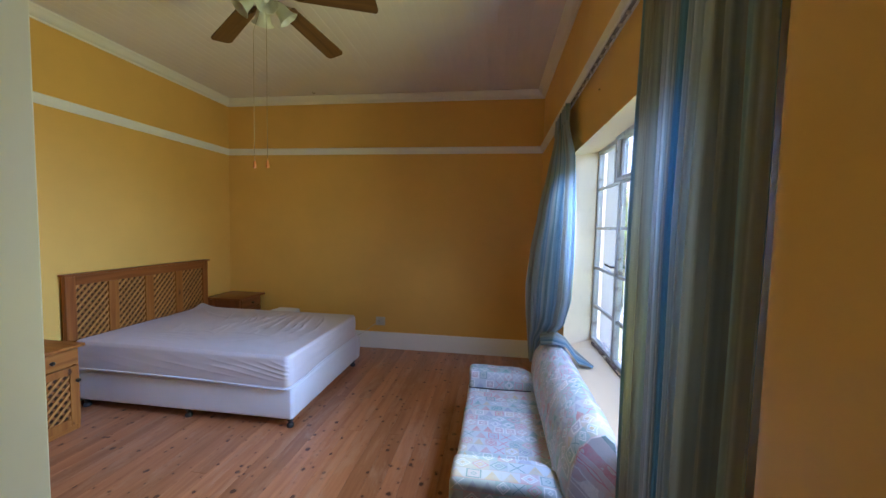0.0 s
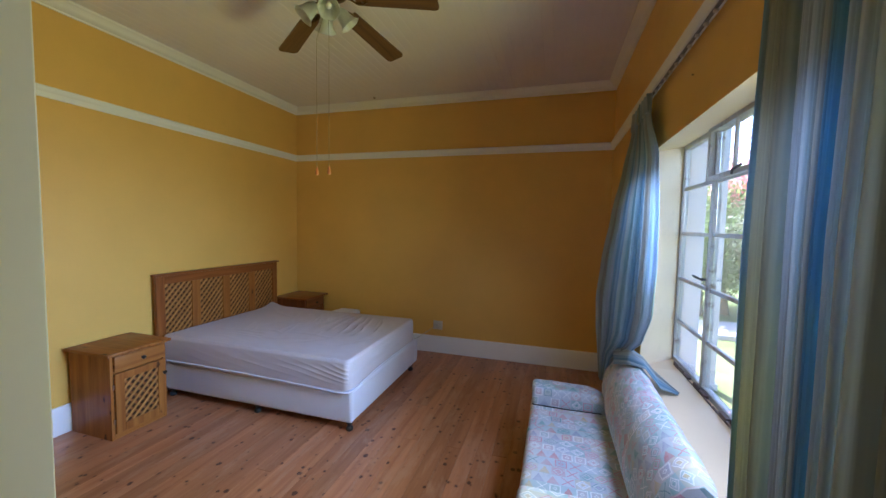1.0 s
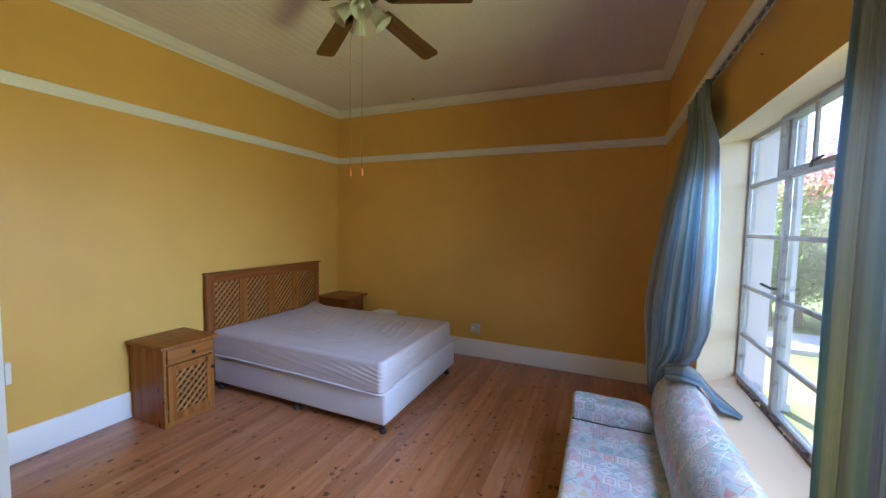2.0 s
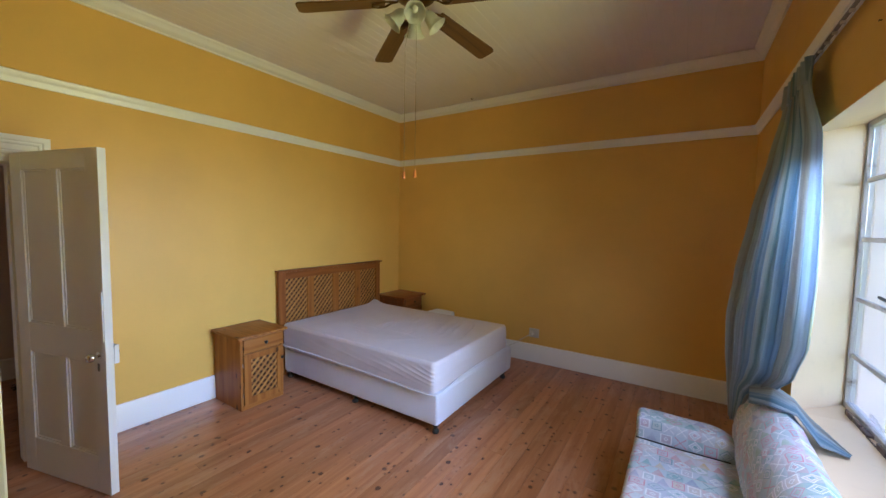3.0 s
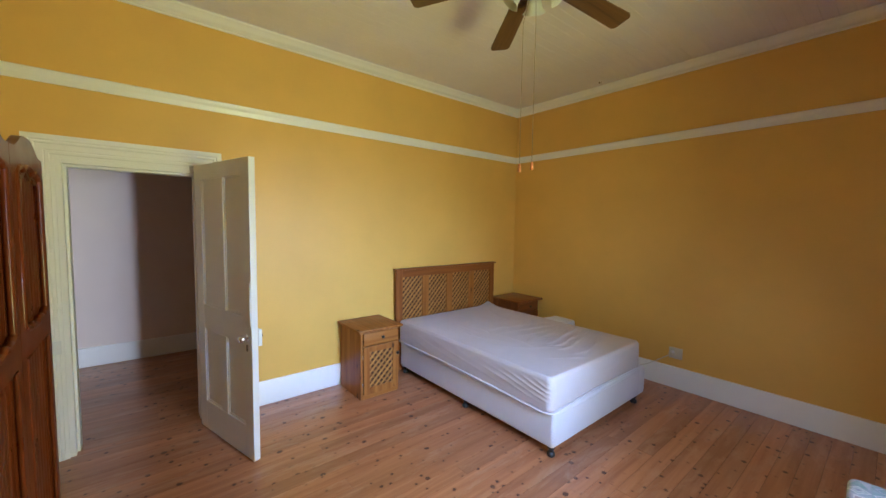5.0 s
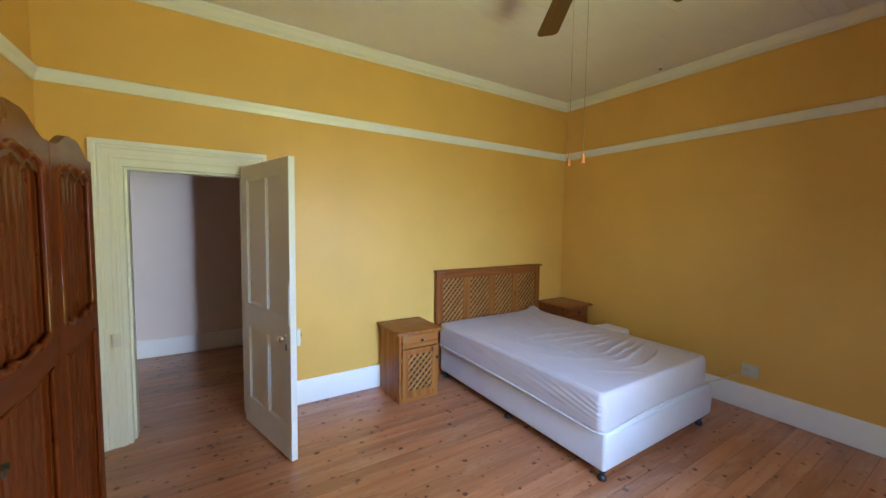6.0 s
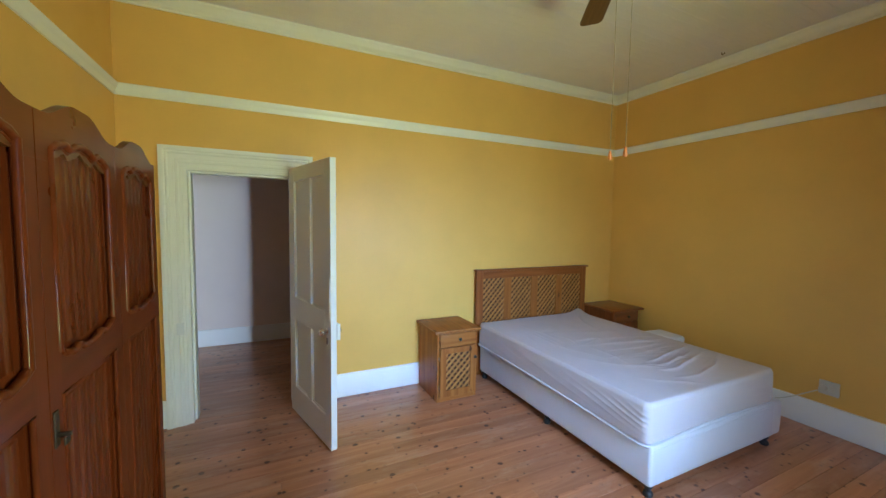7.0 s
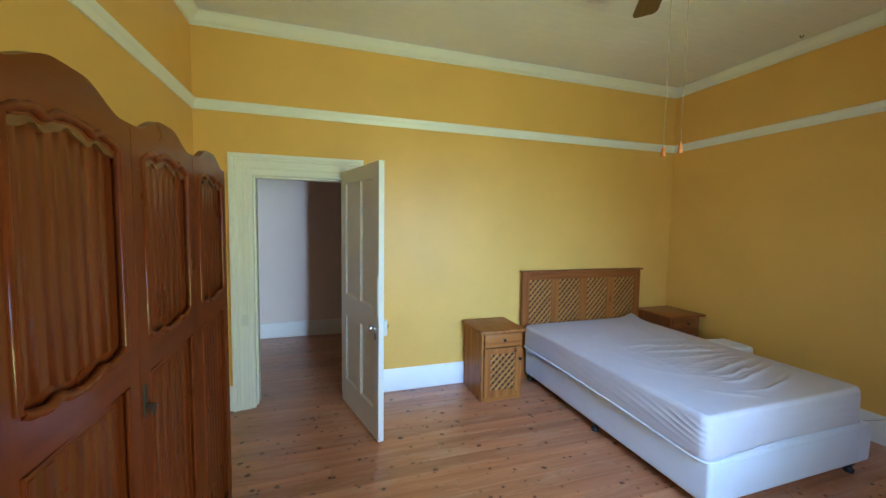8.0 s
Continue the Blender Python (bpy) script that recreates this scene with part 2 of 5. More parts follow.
# near curtain's stripes; fold shade and window glow are also in their tones
STRIPE_SHADE_BANDS = [(0.00, (0.30, 0.44, 0.58)), (0.08, (0.22, 0.38, 0.54)), (0.11, (0.42, 0.42, 0.37)), (0.16, (0.50, 0.50, 0.46)), (0.20, (0.36, 0.34, 0.30)), (0.24, (0.44, 0.49, 0.52)), (0.29, (0.28, 0.34, 0.40)),
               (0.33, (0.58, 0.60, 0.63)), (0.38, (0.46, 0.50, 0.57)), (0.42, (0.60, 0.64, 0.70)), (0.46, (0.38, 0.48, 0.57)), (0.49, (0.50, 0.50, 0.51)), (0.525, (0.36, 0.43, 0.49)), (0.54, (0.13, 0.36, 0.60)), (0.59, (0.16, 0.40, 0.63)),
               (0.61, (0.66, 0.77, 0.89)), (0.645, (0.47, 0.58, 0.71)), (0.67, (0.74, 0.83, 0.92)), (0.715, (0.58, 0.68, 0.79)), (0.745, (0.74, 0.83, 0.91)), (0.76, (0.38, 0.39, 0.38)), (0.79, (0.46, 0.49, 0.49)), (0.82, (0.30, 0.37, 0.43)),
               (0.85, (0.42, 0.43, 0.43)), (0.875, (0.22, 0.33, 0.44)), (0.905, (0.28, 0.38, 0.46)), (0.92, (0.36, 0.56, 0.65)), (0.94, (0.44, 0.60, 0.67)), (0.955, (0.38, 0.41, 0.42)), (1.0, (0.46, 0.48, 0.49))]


def stripes(name, sheer, period, depth, fade, dense, bands=CLOTH_BANDS, dye=(1.06, 1.02, 0.87)):
    """Striped curtain cloth: u runs across the cloth in metres."""
    m, nt, b = start(name, 0.85, 0.0, 0.25)
    uv = coords(nt, (1, 1, 1), uv=True)
    sep = nt.nodes.new("ShaderNodeSeparateXYZ")
    nt.links.new(uv, sep.inputs[0])
    u = math_of(nt, "FRACT", math_of(nt, "MULTIPLY", sep.outputs[0], 1 / period))
    c = mix_of(nt, fade, ramp_of(nt, u, bands), (0.50, 0.60, 0.64))
    c = mix_of(nt, dense, c, mix_of(nt, 1.0, c, c, "MULTIPLY"))
    c = mix_of(nt, 1.0, c, shade(dye, depth), "MULTIPLY")
    thread = noise_of(nt, coords(nt, (260, 3, 1), uv=True), 1.0, 3)
    c = mix_of(nt, math_of(nt, "MULTIPLY", thread, 0.25), c, (0.36, 0.40, 0.42))
    pin = ramp_of(nt, noise_of(nt, coords(nt, (110, 0.05, 1), uv=True), 1.0, 1.0), [(0.42, (0, 0, 0)), (0.58, (1, 1, 1))])
    c = mix_of(nt, math_of(nt, "MULTIPLY", pin, 0.35), c, mix_of(nt, 0.5, c, (0.16, 0.20, 0.23)))
    nt.links.new(c, b.inputs["Base Color"])
    tr = nt.nodes.new("ShaderNodeBsdfTranslucent")
    nt.links.new(c, tr.inputs["Color"])
    mx = nt.nodes.new("ShaderNodeMixShader")
    mx.inputs[0].default_value = sheer
    nt.links.new(b.outputs[0], mx.inputs[1])
    nt.links.new(tr.outputs[0], mx.inputs[2])
    nt.links.new(mx.outputs[0], nt.nodes["Material Output"].inputs["Surface"])
    bump_of(nt, b, noise_of(nt, coords(nt, (500, 500, 1), uv=True), 1.0, 2), 0.2, 0.001)
    return m


curtain_cloth = stripes("blue_striped_curtain_cloth", 0.50, 0.44, 1.08, 0.14, 0.2)
near_cloth = stripes("near_blue_striped_curtain_cloth", 0.37, 1.0, 1.0, 0.0, 0.1, STRIPE_SHADE_BANDS, (1.05, 1.02, 0.95))


def aztec(name, ua, va, loose=0.006, fade=0.45, seed=0.0):
    """Faded printed upholstery: rows of outlined diamonds, crosses, boxes and triangles in pastel tints. ua, va: the axes across and along the rows; 3 and 4 stand for x + z and y + z."""
    m, nt, b = start(name, 0.9, 0.0, 0.2)

    def mo(op, p, q=0.0, r=0.0):
        return math_of(nt, op, p, q, r)

    def near(value, at, width):
        return mo("LESS_THAN", mo("ABSOLUTE", mo("SUBTRACT", value, at)), width)

    tc = coords(nt)
    nz = nt.nodes.new("ShaderNodeTexNoise")
    nz.inputs["Scale"].default_value = 8.0
    nt.links.new(tc, nz.inputs["Vector"])
    scl = nt.nodes.new("ShaderNodeVectorMath")
    scl.operation = "SCALE"
    scl.inputs["Scale"].default_value = loose
    nt.links.new(nz.outputs["Color"], scl.inputs[0])
    wob = nt.nodes.new("ShaderNodeVectorMath")
    wob.operation = "ADD"
    nt.links.new(tc, wob.inputs[0])
    nt.links.new(scl.outputs[0], wob.inputs[1])
    sep = nt.nodes.new("ShaderNodeSeparateXYZ")
    nt.links.new(wob.outputs[0], sep.inputs[0])
    u, v = [sep.outputs[ax] if ax < 3 else mo("ADD", sep.outputs[2], sep.outputs[ax - 3]) for ax in (ua, va)]
    bv = mo("MULTIPLY", v, 1 / 0.066)
    row = mo("FLOOR", bv)
    fv = mo("SUBTRACT", mo("FRACT", bv), 0.5)
    shift = nt.nodes.new("ShaderNodeTexWhiteNoise")
    shift.noise_dimensions = "1D"
    nt.links.new(mo("ADD", row, seed), shift.inputs["W"])
    rc = nt.nodes.new("ShaderNodeSeparateColor")
    nt.links.new(shift.outputs["Color"], rc.inputs["Color"])
    bu = mo("MULTIPLY_ADD", u, mo("MULTIPLY_ADD", shift.outputs["Value"], 6.0, 11.0), mo("MULTIPLY", rc.outputs[0], 7.3))
    cell = mo("FLOOR", bu)
    fu = mo("SUBTRACT", mo("FRACT", bu), 0.5)
    au, av = mo("ABSOLUTE", fu), mo("ABSOLUTE", fv)
    comb = nt.nodes.new("ShaderNodeCombineXYZ")
    nt.links.new(cell, comb.inputs[0])
    nt.links.new(row, comb.inputs[1])
    comb.inputs[2].default_value = seed
    wn = nt.nodes.new("ShaderNodeTexWhiteNoise")
    wn.noise_dimensions = "3D"
    nt.links.new(comb.outputs[0], wn.inputs["Vector"])
    cc = nt.nodes.new("ShaderNodeSeparateColor")
    nt.links.new(wn.outputs["Color"], cc.inputs["Color"])
    kind = wn.outputs["Value"]
    d = mo("ADD", au, av)
    sq = mo("MAXIMUM", au, av)
    is_dia = mo("GREATER_THAN", kind, 0.62)
    is_box = mo("MULTIPLY", mo("GREATER_THAN", kind, 0.42), mo("LESS_THAN", kind, 0.62))
    is_cross = mo("MULTIPLY", mo("GREATER_THAN", kind, 0.24), mo("LESS_THAN", kind, 0.42))
    is_tri = mo("LESS_THAN", kind, 0.24)
    line = mo("MULTIPLY", is_dia, mo("MAXIMUM", near(d, 0.44, 0.045), near(d, 0.22, 0.035)))
    line = mo("MAXIMUM", line, mo("MULTIPLY", is_box, mo("MAXIMUM", near(sq, 0.38, 0.04), near(d, 0.15, 0.04))))
    line = mo("MAXIMUM", line, mo("MULTIPLY", is_cross, mo("MULTIPLY", near(au, av, 0.05), mo("LESS_THAN", sq, 0.42))))
    tri = mo("MULTIPLY", is_tri, mo("LESS_THAN", mo("MULTIPLY_ADD", au, 2.0, fv), 0.36))
    fill = mo("MAXIMUM", tri, mo("MULTIPLY", is_dia, mo("LESS_THAN", d, 0.19)))
    fill = mo("MAXIMUM", fill, mo("MULTIPLY", is_dia, mo("MULTIPLY", mo("GREATER_THAN", d, 0.49), 0.6)))
    fill = mo("MAXIMUM", fill, mo("MULTIPLY", is_box, mo("MULTIPLY", mo("LESS_THAN", sq, 0.33), 0.5)))
    ground = ramp_of(nt, rc.outputs[1], [(0.0, (0.58, 0.60, 0.64)), (0.3, (0.47, 0.56, 0.58)), (0.55, (0.62, 0.58, 0.60)), (0.8, (0.53, 0.58, 0.63))], "CONSTANT")
    tint = ramp_of(nt, cc.outputs[1], [(0.0, (0.60, 0.22, 0.22)), (0.24, (0.13, 0.37, 0.36)), (0.46, (0.62, 0.46, 0.20)), (0.60, (0.32, 0.34, 0.48)), (0.76, (0.62, 0.33, 0.34)), (0.9, (0.27, 0.42, 0.25))], "CONSTANT")
    ink = ramp_of(nt, cc.outputs[2], [(0.0, (0.82, 0.81, 0.80)), (0.55, (0.62, 0.26, 0.30)), (0.75, (0.20, 0.34, 0.36)), (0.9, (0.82, 0.81, 0.80))], "CONSTANT")
    worn = mo("MULTIPLY_ADD", noise_of(nt, tc, 15.0, 4, 0.7), 1.7, -0.30)
    c = mix_of(nt, mo("MULTIPLY", fill, worn), ground, tint)
    c = mix_of(nt, mo("MULTIPLY", line, 0.9), c, ink)
    seam = mo("MULTIPLY", mo("GREATER_THAN", av, 0.455), mo("GREATER_THAN", rc.outputs[2], 0.45))
    stripe = ramp_of(nt, rc.outputs[2], [(0.0, (0.66, 0.34, 0.28)), (0.6, (0.66, 0.48, 0.24)), (0.75, (0.28, 0.46, 0.45)), (0.88, (0.64, 0.30, 0.30))], "CONSTANT")
    c = mix_of(nt, mo("MULTIPLY", seam, mo("MULTIPLY_ADD", worn, 0.6, 0.1)), c, stripe)
    # loose brushed strokes of the print
    brush = ramp_of(nt, noise_of(nt, coords(nt, (60, 14, 60)), 1.0, 4, 0.7, 1.0), [(0.52, (0, 0, 0)), (0.66, (1, 1, 1))])
    c = mix_of(nt, mo("MULTIPLY", brush, 0.35), c, (0.36, 0.45, 0.48))
    c = mix_of(nt, ramp_of(nt, noise_of(nt, tc, 9.0, 5, 0.7), [(0.45, (0, 0, 0)), (0.72, (fade, fade, fade))]), c, (0.56, 0.59, 0.62))
    nt.links.new(c, b.inputs["Base Color"])
    bump_of(nt, b, noise_of(nt, tc, 350, 2), 0.2, 0.001)
    return m


sofa_flat = aztec("pastel_patterned_upholstery", 0, 1)
sofa_arm = aztec("pastel_patterned_arm_upholstery", 0, 4, 0.006, 0.35, 17.0)
sofa_back = aztec("pastel_patterned_back_upholstery", 3, 1, 0.035, 0.70, 31.0)
seam_shadow = cloth("dark_arm_gap_shade", (0.05, 0.05, 0.055), 500)
sofa_wood = wood("sofa_base_wood", (0.30, 0.15, 0.05), (0.42, 0.23, 0.09), 1, 0.5)


def lawn():
    m, nt, b = start("sunlit_lawn", 0.9, 0.0, 0.2)
    v = coords(nt)
    c = ramp_of(nt, noise_of(nt, v, 0.6, 5), [(0.35, (0.075, 0.12, 0.028)), (0.5, (0.13, 0.17, 0.05)), (0.66, (0.22, 0.22, 0.10))])
    c = mix_of(nt, math_of(nt, "MULTIPLY", noise_of(nt, v, 60, 3), 0.5), c, (0.05, 0.08, 0.015))
    nt.links.new(c, b.inputs["Base Color"])
    bump_of(nt, b, noise_of(nt, v, 80, 3), 0.6, 0.03)
    return m


lawn_mat = lawn()
pillar_paint = paint("grey_pillar_paint", (0.46, 0.46, 0.51), 0.8, 0.06, 0.05, 0.3)
post_paint = paint("pale_grey_post_paint", (0.42, 0.42, 0.44), 0.7, 0.06, 0.05, 0.3)
paving = paint("pale_concrete_path", (0.36, 0.345, 0.32), 0.85, 0.1, 0.1, 0.4, 30)


def leafy(name, a, b2):
    m, nt, b = start(name, 0.55, 0.0, 0.3)
    g = nt.nodes.new("ShaderNodeNewGeometry")
    c = ramp_of(nt, g.outputs["Random Per Island"], [(0.0, a), (1.0, b2)])
    nt.links.new(c, b.inputs["Base Color"])
    tr = nt.nodes.new("ShaderNodeBsdfTranslucent")
    nt.links.new(mix_of(nt, 1.0, c, (2.6, 2.6, 2.0), "MULTIPLY"), tr.inputs["Color"])
    mx = nt.nodes.new("ShaderNodeMixShader")
    mx.inputs[0].default_value = 0.45
    nt.links.new(b.outputs[0], mx.inputs[1])
    nt.links.new(tr.outputs[0], mx.inputs[2])
    nt.links.new(mx.outputs[0], nt.nodes["Material Output"].inputs["Surface"])
    return m


leaf_green = leafy("green_leaves", (0.05, 0.085, 0.022), (0.13, 0.19, 0.06))
leaf_pink = leafy("pink_blossom", (0.45, 0.10, 0.14), (0.60, 0.25, 0.28))
bark = paint("grey_brown_bark", (0.13, 0.10, 0.075), 0.9, 0.2, 0.2, 0.8, 20)

# ---- building helpers ----


def mesh_ob(name, bm, material, smooth=0.0):
    me = bpy.data.meshes.new(name)
    bmesh.ops.recalc_face_normals(bm, faces=bm.faces)
    bm.to_mesh(me)
    bm.free()
    if smooth:
        me.shade_smooth()
        me.set_sharp_from_angle(angle=radians(smooth))
    me.materials.append(material)
    return new(name, me)


def part(name, bm, material, parent, label="", smooth=0.0):
    ob = mesh_ob(name, bm, material, smooth)
    ob.parent = parent
    if label:
        tagged(ob, label)
    return ob


def thing(name, place, label, category, group="", turn=0.0):
    ob = new(name)
    ob.empty_display_size = 0.05
    ob.matrix_basis = pose(*place, 0, 0, turn)
    return tagged(ob, label, category, group)


def setting(name, bm, material, label, category, smooth=0.0):
    return tagged(mesh_ob(name, bm, material, smooth), label, category, "", "structure")


def box(bm, lo, hi, bevel=0.0, seg=2):
    r = bmesh.ops.create_cube(bm, size=1.0)
    vs = r["verts"]
    for v in vs:
        v.co = Vector([lo[i] + (hi[i] - lo[i]) * (v.co[i] + 0.5) for i in range(3)])
    if bevel:
        es = list({e for v in vs for e in v.link_edges})
        bmesh.ops.bevel(bm, geom=es, offset=bevel, segments=seg, profile=0.5, affect="EDGES")
    return bm


def boxes(*rows, bevel=0.0):
    bm = bmesh.new()
    for lo, hi in rows:
        box(bm, lo, hi, bevel)
    return bm


def lathe(bm, profile, steps=24, centre=(0, 0, 0), axis=2, ruffle=0.0, waves=6, start_ruffle=0.5):
    """Turns (radius, height) pairs about an axis. ruffle: waves of the last rings."""
    rings = []
    n = len(profile)
    for j, (r, h) in enumerate(profile):
        ring = []
        f = max(0.0, j / (n - 1) - start_ruffle) / (1 - start_ruffle)
        for i in range(steps):
            a = 2 * math.pi * i / steps
            rr = r * (1 + ruffle * f * math.cos(waves * a))
            hh = h
            p = (rr * math.cos(a), rr * math.sin(a), hh)
            p = p if axis == 2 else ((hh, p[0], p[1]) if axis == 0 else (p[1], hh, p[0]))
            ring.append(bm.verts.new(Vector(p) + Vector(centre)))
        rings.append(ring)
    for a, b in zip(rings, rings[1:]):
        for i in range(steps):
            k = (i + 1) % steps
            bm.faces.new((a[i], a[k], b[k], b[i]))
    for ring in (rings[0], rings[-1]):
        if (ring[0].co - ring[steps // 2].co).length > 1e-4:
            bm.faces.new(ring)
    return bm


def tube(bm, pts, r, steps=8, closed=False):
    pts = [Vector(p) for p in pts]
    rings = []
    n = len(pts)
    for i, p in enumerate(pts):
        a = pts[(i - 1) % n] if closed or i else p
        b = pts[(i + 1) % n] if closed or i < n - 1 else p
        t = (b - a).normalized()
        up = Vector((0, 0, 1)) if abs(t.z) < 0.9 else Vector((1, 0, 0))
        s = t.cross(up).normalized()
        w = s.cross(t)
        rings.append([bm.verts.new(p + r * (math.cos(2 * math.pi * k / steps) * s + math.sin(2 * math.pi * k / steps) * w)) for k in range(steps)])
    for i in range(n if closed else n - 1):
        a, b = rings[i], rings[(i + 1) % n]
        for k in range(steps):
            j = (k + 1) % steps
            bm.faces.new((a[k], a[j], b[j], b[k]))
    if not closed:
        bm.faces.new(rings[0])
        bm.faces.new(rings[-1])
    return bm


def sweep(bm, path, profile, closed=False):
    """Runs a profile of (out, height) pairs along a plan path whose room side lies to its left, with mitred corners."""
    pts = [Vector((p[0], p[1])) for p in path]
    n = len(pts)
    rings = []
    for i, p in enumerate(pts):
        before = (p - pts[i - 1]).normalized() if closed or i else None
        after = (pts[(i + 1) % n] - p).normalized() if closed or i < n - 1 else None
        na = Vector((-before.y, before.x)) if before else None
        nb = Vector((-after.y, after.x)) if after else None
        if na and nb:
            m = (na + nb).normalized()
            m = m / max(0.2, m.dot(na))
        else:
            m = na or nb
        rings.append([bm.verts.new((p.x + m.x * o, p.y + m.y * o, h)) for o, h in profile])
    k = len(profile)
    for i in range(n if closed else n - 1):
        a, b = rings[i], rings[(i + 1) % n]
        for j in range(k):
            l = (j + 1) % k
            bm.faces.new((a[j], a[l], b[l], b[j]))
    if not closed:
        bm.faces.new(rings[0])
        bm.faces.new(rings[-1])
    return bm


def strip_solid(bm, xs, low, high, y0, y1):
    """A board between two curves over x, from y0 to y1."""
    rows = [[bm.verts.new((x, y, z)) for y in (y0, y1) for z in (low(x), high(x))] for x in xs]
    for a, b in zip(rows, rows[1:]):
        for p, q in ((0, 1), (1, 3), (3, 2), (2, 0)):
            bm.faces.new((a[p], a[q], b[q], b[p]))
    for r in (rows[0], rows[-1]):
        bm.faces.new((r[0], r[1], r[3], r[2]))
    return bm


def clip_bar(y0, y1, z0, z1, cy, cz, ang, half):
    """The corners of a diagonal bar through (cy, cz), clipped to a rectangle."""
    d = Vector((math.cos(ang), math.sin(ang)))
    n = Vector((-d.y, d.x))
    c = Vector((cy, cz))
    poly = [c + d * s + n * w for s, w in ((-9, -half), (9, -half), (9, half), (-9, half))]
    for axis, lim, sign in ((0, y0, 1), (0, y1, -1), (1, z0, 1), (1, z1, -1)):
        out = []
        for i, p in enumerate(poly):
            q = poly[(i + 1) % len(poly)]
            dp, dq = sign * (p[axis] - lim), sign * (q[axis] - lim)
            if dp >= 0:
                out.append(p)
            if dp * dq < 0:
                out.append(p + (q - p) * (dp / (dp - dq)))
        poly = out
        if len(poly) < 3:
            return []
    return poly


def lattice(parent, y0, y1, z0, z1, x_front, pitch=0.052, half=0.0095, ang=42.0):
    """Two layers of crossed diagonal slats in an opening; each slat is a part."""
    for layer, a in ((0, radians(ang)), (1, radians(180 - ang))):
        span = (z1 - z0) / abs(math.tan(a)) + (y1 - y0)
        count = int(span * abs(math.sin(a)) / pitch) + 2
        for i in range(-count, count + 1):
            off = (i + 0.5) * pitch / abs(math.sin(a))
            poly = clip_bar(y0, y1, z0, z1, (y0 + y1) / 2 + off, (z0 + z1) / 2, a, half)
            if len(poly) < 3:
                continue
            xf = x_front - layer * 0.007
            bm = bmesh.new()
            f = [bm.verts.new((xf, p[0], p[1])) for p in poly]
            g = [bm.verts.new((xf - 0.007, p[0], p[1])) for p in poly]
            bm.faces.new(f)
            bm.faces.new(g)
            for k in range(len(f)):
                j = (k + 1) % len(f)
                bm.faces.new((f[k], f[j], g[j], g[k]))
            part("slat", bm, slat_shaded if layer else slat_pine, parent)


# ---- the room ----
XE, YN, YS, XP, YP = 4.09, 5.185, 0.236, 3.95, 1.262
CEIL = 3.205
DOOR0, DOOR1, DOORH = 0.620, 1.415, 2.015      # opening in the west wall
ARCH = 0.140
ENT0, ENT1, ENTH = 3.025, 3.77, 2.03            # entrance in the south wall

bm = boxes(((-0.25, -0.02, 0), (0, DOOR0, CEIL)), ((-0.25, DOOR1, 0), (0, YN + 0.25, CEIL)), ((-0.25, DOOR0, DOORH), (0, DOOR1, CEIL)))
setting("wall_west", bm, wall_paint, "mustard yellow plastered wall with a doorway", "wall")
setting("wall_north", boxes(((0, YN, 0), (XE + 0.36, YN + 0.25, CEIL))), wall_paint, "plain mustard yellow plastered wall", "wall")
bm = boxes(((0, -0.02, 0), (ENT0, YS, CEIL)), ((ENT1, -0.02, 0), (XP, YS, CEIL)), ((ENT0, -0.02, ENTH), (ENT1, YS, CEIL)))
setting("wall_south", bm, wall_paint, "mustard yellow plastered wall with the entrance doorway", "wall")

# east wall with splayed window opening, and the pier beside it
WY0, WY1, WZ0, WZ1 = 1.40, 3.72, 0.70, 2.205    # window frame
IY0, IY1, IZ0, IZ1 = 1.62, 3.46, 0.70, 2.12     # opening on the room side
XW = 4.36


def wall_east():
    bm = bmesh.new()
    x_out = XW + 0.032
    inner = [(IY0, IZ0), (IY1, IZ0), (IY1, IZ1), (IY0, IZ1)]
    outer = [(WY0, WZ0), (WY1, WZ0), (WY1, WZ1), (WY0, WZ1)]
    rim = [(YP - 0.1, 0), (YN, 0), (YN, CEIL), (YP - 0.1, CEIL)]
    rings = [[bm.verts.new((x, *p)) for p in ps] for x, ps in ((XE, rim), (XE, inner), (XW, outer), (x_out, outer), (x_out, rim))]
    rings.append(rings[0])
    for a, b in zip(rings, rings[1:]):
        for i in range(4):
            k = (i + 1) % 4
            bm.faces.new((a[i], a[k], b[k], b[i]))
    return bm


east = setting("wall_east", wall_east(), wall_paint, "mustard yellow plastered wall with a deep splayed window opening", "wall")
east.data.materials.append(reveal_paint)
for f in east.data.polygons:
    c = f.center
    if XE + 0.01 < c.x < XW + 0.03 and IY0 - 0.2 < c.y < IY1 + 0.3 and 0.5 < c.z < 2.4:
        f.material_index = 1

bm = box(bmesh.new(), (XP, -0.02, 0), (XE + 0.36, YP, CEIL))
es = [e for e in bm.edges if all(abs(v.co.x - XP) < 1e-4 and abs(v.co.y - YP) < 1e-4 for v in e.verts)]
bmesh.ops.bevel(bm, geom=es, offset=0.10, segments=14, profile=0.5, affect="EDGES")
setting("wall_pier", bm, wall_paint, "mustard yellow plastered pier with a rounded corner", "wall", 30)

